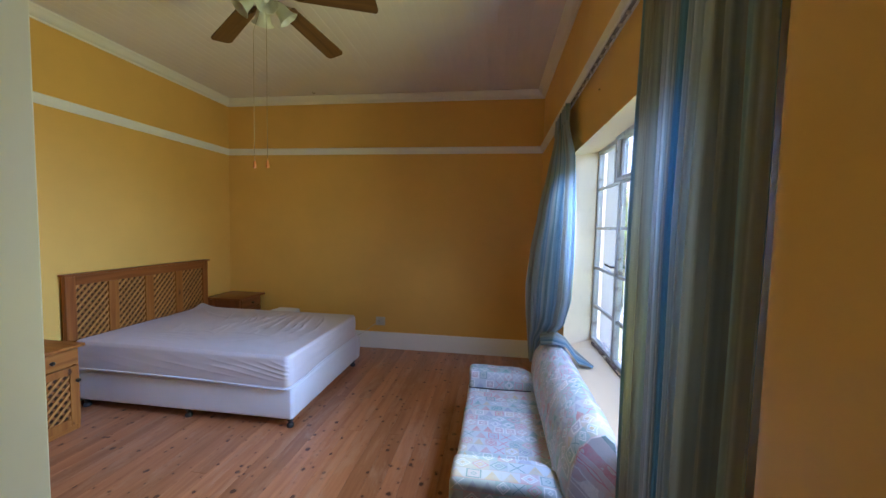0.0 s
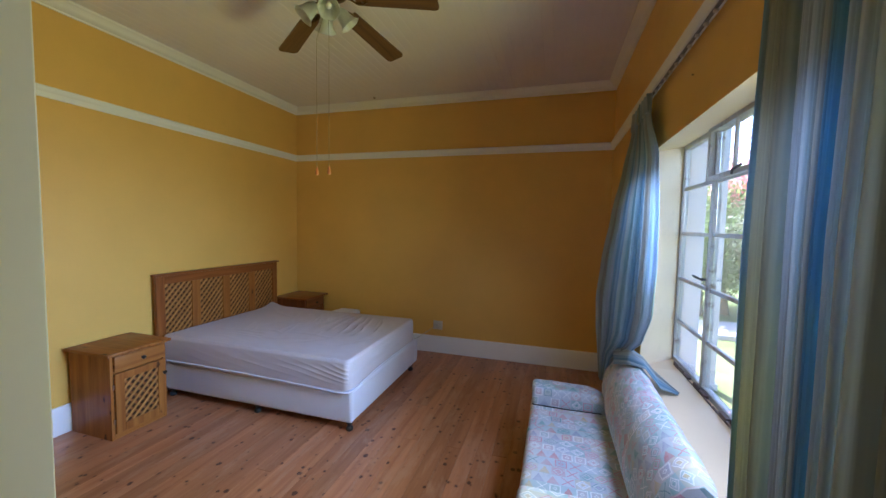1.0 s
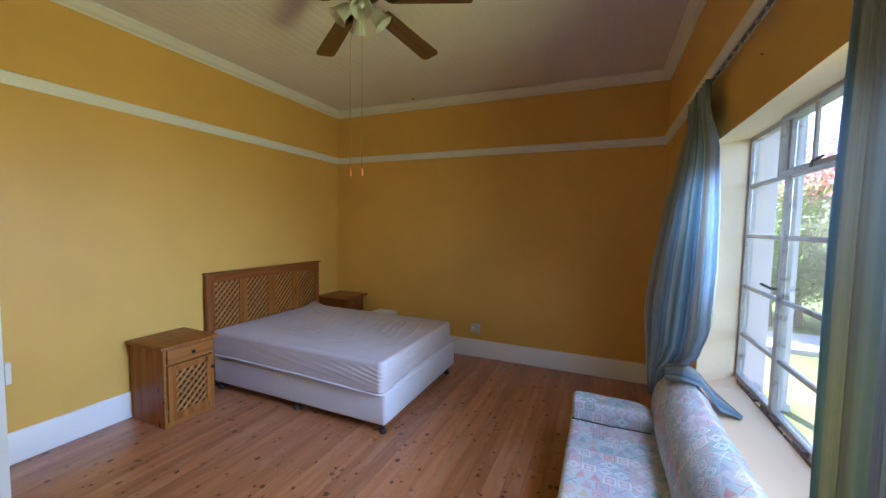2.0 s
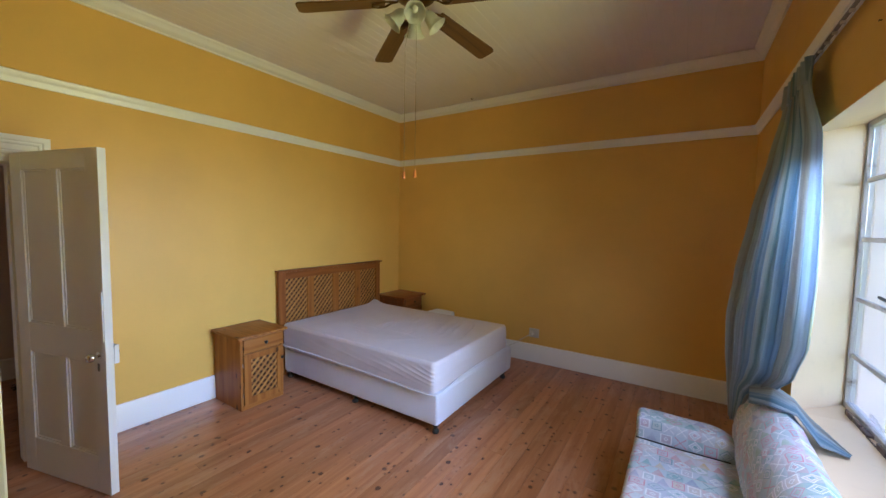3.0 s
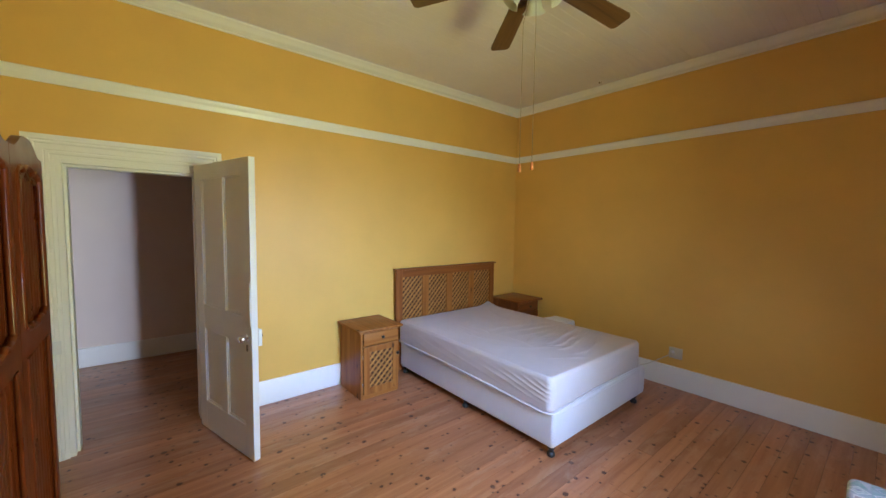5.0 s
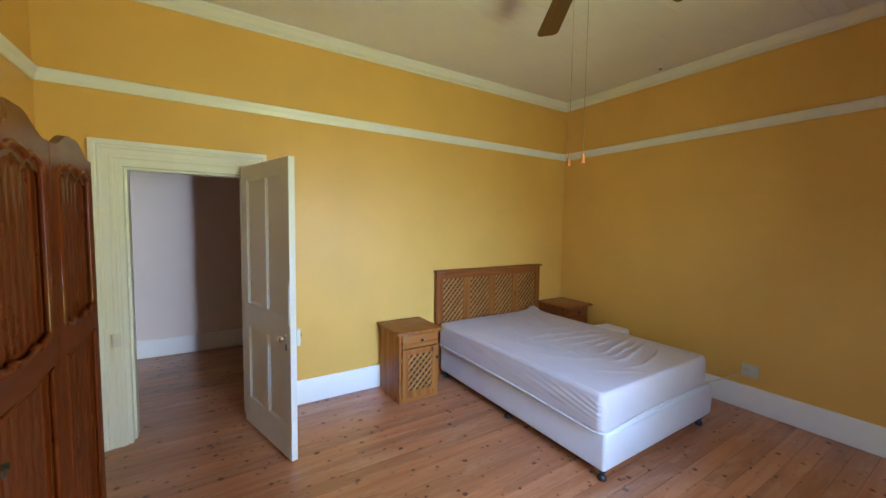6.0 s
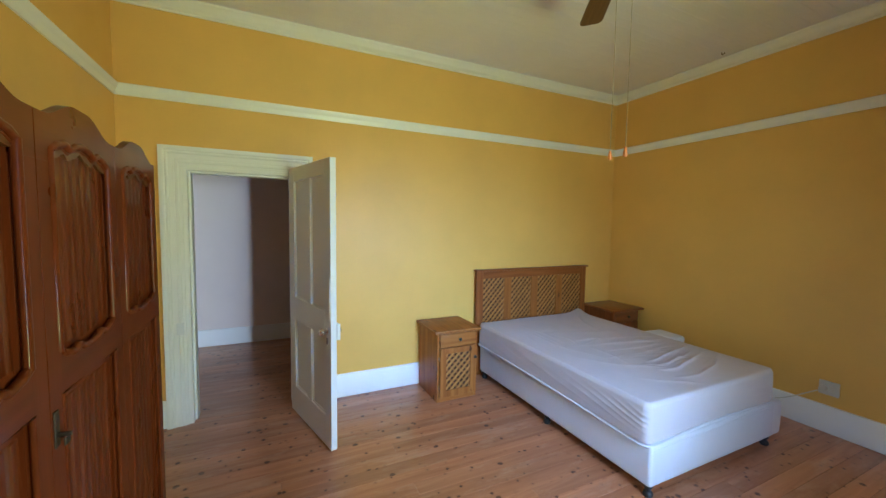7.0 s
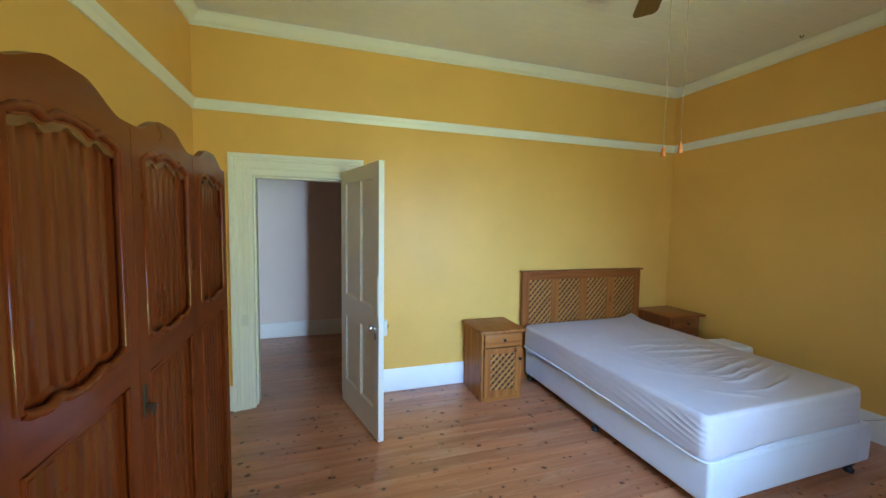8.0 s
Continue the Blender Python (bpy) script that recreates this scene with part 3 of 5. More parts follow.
# ceiling of narrow tongue and groove boards
bm = bmesh.new()
pitch = 0.086
nb = int((XE + 0.02) / pitch) + 1
prev = None
for i in range(nb + 1):
    for dx, dz in ((0.0, 0.0018), (0.0022, 0.0), (pitch - 0.0022, 0.0)):
        x = i * pitch + dx
        if x > XE + 0.02:
            break
        cur = [bm.verts.new((x, y, CEIL + dz)) for y in (YS - 0.02, YN + 0.02)]
        if prev:
            bm.faces.new((prev[0], prev[1], cur[1], cur[0]))
        prev = cur
setting("ceiling", bm, ceiling_paint, "white painted tongue and groove board ceiling", "ceiling")
# unseen slab above the ceilings, added to block the daylight
setting("ceiling_slab", boxes(((-2.4, -3.3, CEIL + 0.012), (4.9, 5.8, CEIL + 0.3))), plain_wall, "pale unseen roof slab added to keep sun and sky out of the rooms", "roof")

room = [(0, YS), (XP, YS), (XP, YP), (XE, YP), (XE, YN), (0, YN)]
cornice = [(0.0, CEIL - 0.09), (0.012, CEIL - 0.09), (0.014, CEIL - 0.078), (0.03, CEIL - 0.07), (0.045, CEIL - 0.05), (0.062, CEIL - 0.028), (0.078, CEIL - 0.018), (0.082, CEIL - 0.004), (0.0, CEIL - 0.004)]
setting("cornice", sweep(bmesh.new(), room, cornice, True), trim_paint, "white moulded wooden cornice", "cornice", 40)
RZ = 2.52
rail_profile = [(0.0, RZ - 0.04), (0.012, RZ - 0.04), (0.016, RZ - 0.03), (0.016, RZ - 0.01), (0.024, RZ + 0.0), (0.034, RZ + 0.022), (0.036, RZ + 0.034), (0.026, RZ + 0.04), (0.0, RZ + 0.04)]
setting("picture_rail", sweep(bmesh.new(), room, rail_profile, True), trim_paint, "white moulded picture rail round the room", "picture rail", 40)
SK = 0.215
skirt = [(0.0, 0.004), (0.024, 0.004), (0.024, SK - 0.035), (0.02, SK - 0.028), (0.02, SK - 0.02), (0.012, SK - 0.004), (0.0, SK)]
bm = sweep(bmesh.new(), [(XP, YS + 0.001), (XP, YP), (XE, YP), (XE, YN), (0, YN), (0, DOOR1 + ARCH + 0.001)], skirt)
sweep(bm, [(0, DOOR0 - ARCH - 0.001), (0, YS), (ENT0 - 0.1, YS)], skirt)
setting("baseboard", bm, trim_paint, "tall white painted skirting board", "skirting", 40)


def boards(parent_floor, x0, x1, y0, y1, cuts, width=0.112):
    """Floor planks along y, objects of their own on shared meshes."""
    rng = random.Random(5)
    made = {}
    x = x0
    while x < x1 - 0.02:
        w = min(width, x1 - x)
        lens = cuts[rng.randrange(len(cuts))]
        total = sum(lens)
        y = y0
        for ln in lens:
            ln = round(ln / total * (y1 - y0), 3)
            key = (round(w, 3), ln)
            if key not in made:
                bm = box(bmesh.new(), (0.0006, 0.0006, -0.02), (w - 0.0006, ln - 0.0006, 0.0), 0.0008, 1)
                me = bpy.data.meshes.new("floorboard")
                bm.to_mesh(me)
                bm.free()
                me.materials.append(floor_wood)
                made[key] = me
            ob = new("floorboard", made[key])
            ob.location = (x, y, 0)
            ob.parent = parent_floor
            y += ln
        x += width


# ---- west door, its frame and the hall behind ----


def architrave(face, y0, y1, top, width=ARCH, out=1):
    """A moulded frame round an opening in a wall along y."""
    bm = bmesh.new()
    steps = [(0.0, 0.014), (0.012, 0.016), (0.018, 0.016), (0.023, 0.022), (0.040, 0.022), (0.044, 0.018), (0.048, 0.022), (0.082, 0.022), (0.088, 0.030), (0.096, 0.032), (0.102, 0.028), (0.110, 0.036), (0.126, 0.040), (width, 0.036)]
    path = [(y0, 0.0), (y0, top), (y1, top), (y1, 0.0)]
    offs = [(-1, 0), (-1, 1), (1, 1), (1, 0)]
    rings = []
    for (py, pz), (oy, oz) in zip(path, offs):
        ring = [bm.verts.new((face, py + oy * w, pz + oz * w)) for w in (0.0,)]
        ring += [bm.verts.new((face + out * h, py + oy * w, pz + oz * w)) for w, h in steps]
        ring += [bm.verts.new((face, py + oy * width, pz + oz * width))]
        rings.append(ring)
    for a, b in zip(rings, rings[1:]):
        for i in range(len(a)):
            k = (i + 1) % len(a)
            bm.faces.new((a[i], a[k], b[k], b[i]))
    for r in (rings[0], rings[-1]):
        bm.faces.new(r)
    return bm


door_frame = thing("door_frame", (0, 0, 0), "white painted moulded door frame round the doorway to the hall", "door frame")
tagged(door_frame, kind="structure")
part("architrave", architrave(0.0, DOOR0, DOOR1, DOORH), trim_paint, door_frame, smooth=30)
part("architrave", architrave(-0.25, DOOR0, DOOR1, DOORH, out=-1), trim_paint, door_frame, smooth=30)
part("jamb", boxes(((-0.252, DOOR0, 0), (0.004, DOOR0 + 0.03, DOORH)), bevel=0.002), trim_paint, door_frame)
part("jamb", boxes(((-0.252, DOOR1 - 0.03, 0), (0.004, DOOR1, DOORH)), bevel=0.002), trim_paint, door_frame)
part("head", boxes(((-0.252, DOOR0 + 0.03, DOORH - 0.03), (0.004, DOOR1 - 0.03, DOORH)), bevel=0.002), trim_paint, door_frame)
part("door_stop", boxes(((-0.16, DOOR0 + 0.03, 0), (-0.055, DOOR0 + 0.045, DOORH - 0.03)), ((-0.16, DOOR1 - 0.045, 0), (-0.055, DOOR1 - 0.03, DOORH - 0.03)), ((-0.16, DOOR0 + 0.045, DOORH - 0.045), (-0.055, DOOR1 - 0.045, DOORH - 0.03))), trim_paint, door_frame)


def panel_door(name, width, height, label, place, turn):
    """A four-panel door: hinge at its origin, leaf along +x, thickness along y from 0 to -0.042."""
    d = thing(name, place, label, "door", turn=turn)
    tagged(d, kind="structure")
    t = 0.042
    st, mid = 0.105, 0.09
    zs = [0.012, 0.235, 0.80, 0.985, height - 0.11, height]
    xm0, xm1 = width / 2 - mid / 2, width / 2 + mid / 2
    part("stile", boxes(((0, -t, zs[0]), (st, 0, height)), bevel=0.002), door_paint, d)
    part("stile", boxes(((width - st, -t, zs[0]), (width, 0, height)), bevel=0.002), door_paint, d)
    for a, b in ((zs[0], zs[1]), (zs[2], zs[3]), (zs[4], zs[5])):
        part("rail", boxes(((st + 0.0005, -t, a), (width - st - 0.0005, 0, b)), bevel=0.002), door_paint, d)
    for a, b in ((zs[1], zs[2]), (zs[3], zs[4])):
        part("muntin", boxes(((xm0, -t, a + 0.0005), (xm1, 0, b - 0.0005)), bevel=0.002), door_paint, d)
        for x0, x1 in ((st, xm0), (xm1, width - st)):
            bm = boxes(((x0 + 0.001, -t + 0.013, a + 0.001), (x1 - 0.001, -0.013, b - 0.001)))
            m = 0.013
            for y0, y1 in ((-t + 0.007, -t + 0.015), (-0.015, -0.007)):
                box(bm, (x0 + 0.001, y0, a + 0.001), (x0 + m, y1, b - 0.001), 0.004, 2)
                box(bm, (x1 - m, y0, a + 0.001), (x1 - 0.001, y1, b - 0.001), 0.004, 2)
                box(bm, (x0 + m + 0.0005, y0, a + 0.001), (x1 - m - 0.0005, y1, a + m), 0.004, 2)
                box(bm, (x0 + m + 0.0005, y0, b - m), (x1 - m - 0.0005, y1, b - 0.001), 0.004, 2)
            part("panel", bm, door_paint, d, smooth=40)
    kz = 0.845
    for s, y in ((-1, -t), (1, 0.0)):
        knob = part("door_knob", lathe(bmesh.new(), [(0.0, 0.058 * s), (0.016, 0.056 * s), (0.025, 0.046 * s), (0.026, 0.036 * s), (0.018, 0.026 * s), (0.009, 0.02 * s), (0.009, 0.003 * s), (0.022, 0.002 * s), (0.022, 0.0)], 20, (width - 0.06, y, kz), 1), chrome, d, "round chrome door knob", 40)
        part("escutcheon", boxes(((width - 0.068, min(y, y + s * 0.003), kz - 0.09), (width - 0.052, max(y, y + s * 0.003), kz - 0.045)), bevel=0.001), iron, knob)
    part("rim_lock", boxes(((width - 0.10, 0.001, kz - 0.055), (width + 0.003, 0.026, kz + 0.055)), bevel=0.002), door_paint, d, "white painted rim lock")
    part("finger_plate", boxes(((width - 0.022, -t - 0.006, 0.93), (width - 0.004, -t - 0.0005, 1.22)), bevel=0.002), trim_paint, d)
    for z in (0.25, 1.05, height - 0.22):
        part("hinge", lathe(bmesh.new(), [(0.0, z), (0.006, z), (0.006, z + 0.08), (0.0, z + 0.08)], 10, (-0.004, 0.004, 0)), iron, d, smooth=40)
    return d


panel_door("door_1", 0.80, 2.03, "off-white four-panel wooden door standing open into the bedroom", (0.06, 1.405, 0.004), 15.6)
panel_door("door_2", 0.713, 2.015, "off-white four-panel entrance door opened against the wardrobe", (3.0355, 0.225, 0.004), 90.0)

# hall
HX = -2.07
# the unseen gap on the east side is added to throw the hall's shadow edge
bm = boxes(((HX - 0.2, -3.3, 0), (HX, 5.4, CEIL)), ((HX, 4.0, 0), (-0.25, 4.2, CEIL)), ((HX, -3.3, 0), (-0.25, -3.1, CEIL)),
           ((-0.25, -3.3, 0), (0, -1.4, CEIL)), ((-0.25, -0.10, 0), (0, -0.0205, CEIL)), ((-0.25, -1.4, 2.03), (0, -0.10, CEIL)))
setting("hall_wall", bm, hall_paint, "greyish white plastered hall wall", "wall")
setting("hall_ceiling", boxes(((HX, -3.1, CEIL - 0.0), (-0.25, 4.0, CEIL + 0.011))), ceiling_paint, "white hall ceiling", "ceiling")


def hall_rug():
    r = thing("rug", (-1.28, 2.25, 0.0), "dark brown hall rug with frayed tasselled corners", "rug")
    rng = random.Random(21)
    part("pile", boxes(((-0.40, -0.62, 0.001), (0.40, 0.62, 0.013)), bevel=0.004), rug_cloth, r)
    for sx in (-1, 1):
        bm = bmesh.new()
        for i in range(26):
            a = Vector((sx * 0.37 + rng.uniform(-0.05, 0.04), -0.60, 0.010))
            d = Vector((rng.uniform(-0.09, 0.05), -rng.uniform(0.04, 0.12), 0.0))
            tube(bm, [a, a + d * 0.5 + Vector((0, 0, rng.uniform(0.01, 0.035))), a + d + Vector((0, 0, rng.uniform(-0.004, 0.02)))], 0.0035, 5)
        part("tassel", bm, rug_cloth, r, "dark frayed tassel")
    return r


hall_rug()
setting("hall_baseboard", sweep(bmesh.new(), [(HX, 4.0), (HX, -3.1)], skirt), trim_paint, "tall white skirting board of the hall", "skirting", 40)
# an unseen room, added so that its openings shape the hall lamp's light
bm = boxes(((0, -3.3, 0), (4.45, -3.1, CEIL)), ((4.25, -3.1, 0), (4.45, -0.0205, CEIL)), ((2.85, -3.1, 0), (2.95, -2.02, CEIL)), ((2.85, -1.18, 0), (2.95, -0.0205, CEIL)), ((2.85, -2.02, 0), (2.95, -1.18, 0.9)), ((2.85, -2.02, 2.1), (2.95, -1.18, CEIL)))
setting("unseen_room_wall", bm, hall_paint, "greyish white wall of an added unseen room that shapes the hall light", "wall")
setting("unseen_room_ceiling", boxes(((0, -3.1, CEIL), (4.25, -0.02, CEIL + 0.011))), ceiling_paint, "white ceiling of the added unseen room", "ceiling")
setting("side_room_floor", boxes(((0.0, -3.1, -0.05), (4.25, -0.02, -0.001))), floor_wood, "brown timber floor of the added unseen room", "floor")

# ---- window ----


def steel_window():
    w = thing("window_1", (XW + 0.01, 0, 0), "steel-framed window of small panes with chipped white paint", "window")
    tagged(w, kind="structure")
    cols = [WY1, 3.17, 2.56, 1.95, WY0]
    rows = [WZ0, 0.985, 1.285, 1.60, 1.905, WZ1]
    part("window_frame", boxes(((-0.02, WY0, WZ0), (0.025, WY0 + 0.03, WZ1)), ((-0.02, WY1 - 0.03, WZ0), (0.025, WY1, WZ1)), ((-0.02, WY0 + 0.03, WZ0), (0.025, WY1 - 0.03, WZ0 + 0.028)), ((-0.02, WY0 + 0.03, WZ1 - 0.03), (0.025, WY1 - 0.03, WZ1)), bevel=0.003), steel_paint, w)
    for y in cols[1:-1]:
        part("mullion", boxes(((-0.022, y - 0.019, WZ0 + 0.0285), (0.022, y + 0.019, WZ1 - 0.0305)), bevel=0.003), steel_paint, w)
    for c, (a, b) in enumerate(zip(cols, cols[1:])):
        lo, hi = b + (0.0195 if c < 3 else 0.0305), a - (0.0195 if c else 0.0305)
        for z in rows[1:-1]:
            part("glazing_bar", boxes(((-0.012, lo, z - 0.011), (0.012, hi, z + 0.011)), bevel=0.003), steel_paint, w)
        for r, (z0, z1) in enumerate(zip(rows, rows[1:])):
            e0 = 0.029 if r == 0 else 0.0115
            e1 = 0.031 if r == len(rows) - 2 else 0.0115
            p = part("pane", boxes(((-0.002, lo + 0.0005, z0 + e0), (0.002, hi - 0.0005, z1 - e1))), pane_glass, w)
            p.visible_shadow = False
    # top vent, proud of the frame on the room side
    part("vent_frame", boxes(((-0.05, 2.575, 1.90), (-0.0225, 2.60, 2.195)), ((-0.05, 3.165, 1.90), (-0.0225, 3.20, 2.195)), ((-0.05, 2.6005, 1.90), (-0.0225, 3.1645, 1.925)), ((-0.05, 2.6005, 2.17), (-0.0225, 3.1645, 2.195)), ((-0.045, 2.865, 1.926), (-0.03, 2.885, 2.169)), bevel=0.003), steel_paint, w)
    part("vent_stay", tube(bmesh.new(), [(-0.055, 2.86, 1.905), (-0.075, 2.80, 1.915), (-0.075, 2.72, 1.925)], 0.006), hardware_paint, w)
    part("casement_handle", tube(bmesh.new(), [(-0.026, 3.17, 1.345), (-0.05, 3.175, 1.345), (-0.055, 3.24, 1.35), (-0.052, 3.29, 1.352)], 0.007), hardware_paint, w)
    part("putty_ridge", boxes(*[((-0.045, WY0 + 0.02 + i * 0.09, WZ0 + 0.0005), (-0.0205 - 0.012 * ((i * 7) % 3), WY0 + 0.105 + i * 0.09, WZ0 + 0.010 + 0.006 * ((i * 5) % 4))) for i in range(24)], bevel=0.003), rust_flakes, w, "rusty cracked flaking paint along the sill")
    return w


steel_window()
bm = box(bmesh.new(), (XE - 0.012, IY0 + 0.001, WZ0 - 0.06), (XW - 0.012, IY1 - 0.001, WZ0 + 0.004), 0.006, 3)
tagged(mesh_ob("window_sill", bm, reveal_paint, 40), "deep cream painted window sill", "window sill", "", "structure")

# ---- bed ----


def bed_base():
    b = thing("bed_base", (0.10, 3.20, 0), "white fabric-covered bed base on short black feet", "bed base")
    L, W, z0, z1 = 1.95, 1.36, 0.066, 0.335
    bm = box(bmesh.new(), (0, 0, z0), (L, W, z1), 0.026, 5)
    part("body", bm, base_cloth, b, smooth=40)
    bm = tube(bmesh.new(), [(0.03, -0.001, z1 - 0.03), (L - 0.04, -0.001, z1 - 0.03), (L - 0.01, 0.01, z1 - 0.03), (L + 0.001, 0.04, z1 - 0.03), (L + 0.001, W - 0.03, z1 - 0.03)], 0.004, 6)
    part("seam", bm, base_cloth, b, smooth=60)
    for x in (0.06, L / 2 + 0.05, L - 0.036):
        for y in (0.036, W - 0.036):
            part("leg", lathe(bmesh.new(), [(0.0, 0.0), (0.026, 0.0), (0.03, 0.012), (0.026, 0.026), (0.016, 0.034), (0.018, 0.048), (0.027, 0.06), (0.027, z0 + 0.004), (0.0, z0 + 0.004)], 14, (x, y, 0)), black_plastic, b, "short black plastic castor foot", 40)
    return b


bed_base()


def mattress():
    m = thing("mattress", (0.112, 3.178, 0.335), "thick mattress in a rumpled pale grey fitted sheet", "mattress")
    L, W, H, R = 1.925, 1.375, 0.245, 0.020
    nx, ny = 320, 230
    bm = bmesh.new()
    rng = random.Random(44)

    # ridges of the slack sheet: start, bend and end on the plan, width, height
    ridges = [((0.80, 0.42), (0.97, 1.06), (1.02, 1.36), 0.015, 0.007), ((0.98, 0.44), (1.09, 1.00), (1.12, 1.34), 0.013, 0.009), ((1.14, 0.50), (1.20, 0.90), (1.18, 1.32), 0.011, 0.008),
              ((1.46, 0.62), (1.41, 0.98), (1.33, 1.32), 0.011, 0.015), ((1.54, 0.60), (1.52, 0.88), (1.40, 1.30), 0.010, 0.013), ((1.61, 0.56), (1.61, 0.80), (1.47, 1.29), 0.010, 0.014),
              ((1.74, 0.52), (1.74, 0.90), (1.58, 1.28), 0.012, 0.010), ((1.30, 0.66), (1.30, 0.95), (1.26, 1.30), 0.011, 0.009), ((1.64, 0.30), (1.79, 0.46), (1.92, 0.72), 0.012, 0.006),
              ((0.55, 0.40), (0.75, 0.95), (0.84, 1.30), 0.020, 0.005), ((1.20, 0.20), (1.45, 0.40), (1.62, 0.72), 0.016, 0.005), ((0.10, 1.30), (0.40, 1.05), (0.80, 0.95), 0.022, 0.006)]
    for k in range(34):
        x0, y0 = rng.uniform(0.45, 1.75), rng.uniform(0.25, 1.0)
        ln, lean = rng.uniform(0.15, 0.45), rng.uniform(-0.45, 0.35)
        ridges.append(((x0, y0), (x0 + lean * ln * 0.3 + rng.uniform(-0.03, 0.03), y0 + ln * 0.5), (x0 + lean * ln, min(1.34, y0 + ln)), rng.uniform(0.007, 0.011), rng.uniform(0.0022, 0.0052)))
    for k in range(10):
        y0 = rng.uniform(0.05, 0.5)
        x0 = rng.uniform(0.1, 1.0)
        ridges.append(((x0, y0), (x0 + 0.25, y0 + 0.02), (x0 + rng.uniform(0.4, 0.7), y0 + rng.uniform(-0.06, 0.12)), rng.uniform(0.008, 0.014), rng.uniform(0.0015, 0.003)))
    gx, gy = np.meshgrid(np.linspace(0, L, nx + 1), np.linspace(0, W, ny + 1))
    wob = np.array([0.020 * noise.noise(Vector((x * 5, y * 5, 6.0))) for x, y in zip(gx.flat, gy.flat)]).reshape(gx.shape)
    soft = np.array([0.006 * noise.noise(Vector((x * 1.6, y * 1.6, 3.0))) + 0.0022 * noise.noise(Vector((x * 9 + y * 4, y * 7, 9.0))) for x, y in zip(gx.flat, gy.flat)]).reshape(gx.shape)
    crease = soft
    for p0, p1, p2, w, h in ridges:
        q = np.linspace(0, 1, 15)
        mid = [2 * p1[i] - (p0[i] + p2[i]) / 2 for i in (0, 1)]
        px, py = [p0[i] * (1 - q) ** 2 + mid[i] * 2 * q * (1 - q) + p2[i] * q * q for i in (0, 1)]
        best = np.full(gx.shape, 9.0)
        at = np.zeros(gx.shape)
        side = np.ones(gx.shape)
        for k in range(14):
            ex, ey = px[k + 1] - px[k], py[k + 1] - py[k]
            dx, dy = gx + wob - px[k], gy - wob - py[k]
            s = np.clip((dx * ex + dy * ey) / (ex * ex + ey * ey), 0.0, 1.0)
            d = (dx - s * ex) ** 2 + (dy - s * ey) ** 2
            closer = d < best
            best = np.where(closer, d, best)
            at = np.where(closer, (k + s) / 14, at)
            side = np.where(closer, np.where(ex * dy - ey * dx > 0, 0.75, 1.8), side)
        crease = crease + 1.3 * h * np.sin(np.pi * np.minimum(1.0, 0.06 + at * 0.94)) / (1 + best / (w * side) ** 2) ** 1.6

    def round_plan(x, y, r=0.045):
        """Rounds the corners of the plan; also gives the outward direction."""
        cx = r if x < r else (L - r if x > L - r else None)
        cy = r if y < r else (W - r if y > W - r else None)
        if cx is None or cy is None:
            return x, y, None
        a, b2 = x - cx, y - cy
        ln = math.hypot(a, b2)
        if ln < 1e-9:
            return x, y, None
        k = max(abs(a), abs(b2)) / ln
        return cx + a * k, cy + b2 * k, (a / ln, b2 / ln)

    def edge(d):
        return 0.0 if d >= R else R - math.sqrt(max(0.0, R * R - (R - d) ** 2))

    grid = []
    for j in range(ny + 1):
        row = []
        for i in range(nx + 1):
            x = L * i / nx
            y = W * j / ny
            d = min(x, L - x, y, W - y)
            k = min(1.0, d / 0.12)
            lift = 0.045 * math.exp(-(x / 0.12) ** 2) * math.exp(-((W - y) / 0.10) ** 2)
            px, py, _ = round_plan(x, y)
            row.append(bm.verts.new((px, py, H - edge(d) + float(crease[j, i]) * k + lift)))
        grid.append(row)
    for j in range(ny):
        for i in range(nx):
            bm.faces.new((grid[j][i], grid[j][i + 1], grid[j + 1][i + 1], grid[j + 1][i]))
    loop = [grid[0][i] for i in range(nx)] + [grid[j][nx] for j in range(ny)] + [grid[ny][i] for i in range(nx, 0, -1)] + [grid[j][0] for j in range(ny, 0, -1)]
    square = [(L * i / nx, 0.0) for i in range(nx)] + [(L, W * j / ny) for j in range(ny)] + [(L * i / nx, W) for i in range(nx, 0, -1)] + [(0.0, W * j / ny) for j in range(ny, 0, -1)]
    prev = loop
    depth = 40
    for s in range(1, depth + 1):
        f = s / depth
        cur = []
        for v, (sx, sy) in zip(loop, square):
            c = v.co
            out_dir = round_plan(sx, sy)[2]
            ox, oy = out_dir or (-1 if sx < 1e-6 else (1 if sx > L - 1e-6 else 0), -1 if sy < 1e-6 else (1 if sy > W - 1e-6 else 0))
            u = sx + sy
            zz = (H - R) * (1 - f) + 0.0
            # drag lines on the near side that fan out from the foot corner, faint swags elsewhere
            if sy < 1e-6:
                pull = 0.25 + 0.75 * max(0.0, min(1.0, (c.x - 0.15) / 1.2))
                ph = 105 * (zz + 0.03) / (0.55 + 0.6 * max(0.0, L - c.x)) - 9 * max(0.0, L - c.x) + 2.4 * noise.noise(Vector((u * 1.8, zz * 9, 1)))
            else:
                pull = 0.22
                ph = zz * 120 + u * 9 + 2.2 * noise.noise(Vector((u * 2.5, zz * 8, 1)))
            w = 0.0072 * pull * max(0.0, 0.45 + 0.9 * noise.noise(Vector((u * 3.0, zz * 11, 7)))) * (1 - abs(math.sin(ph * 0.5))) ** 1.6 + 0.0035 * noise.noise(Vector((u * 4, zz * 16, 4)))
            out = 0.004 * math.sin(math.pi * f) + w * math.sin(math.pi * min(1, f * 1.1)) + 0.003
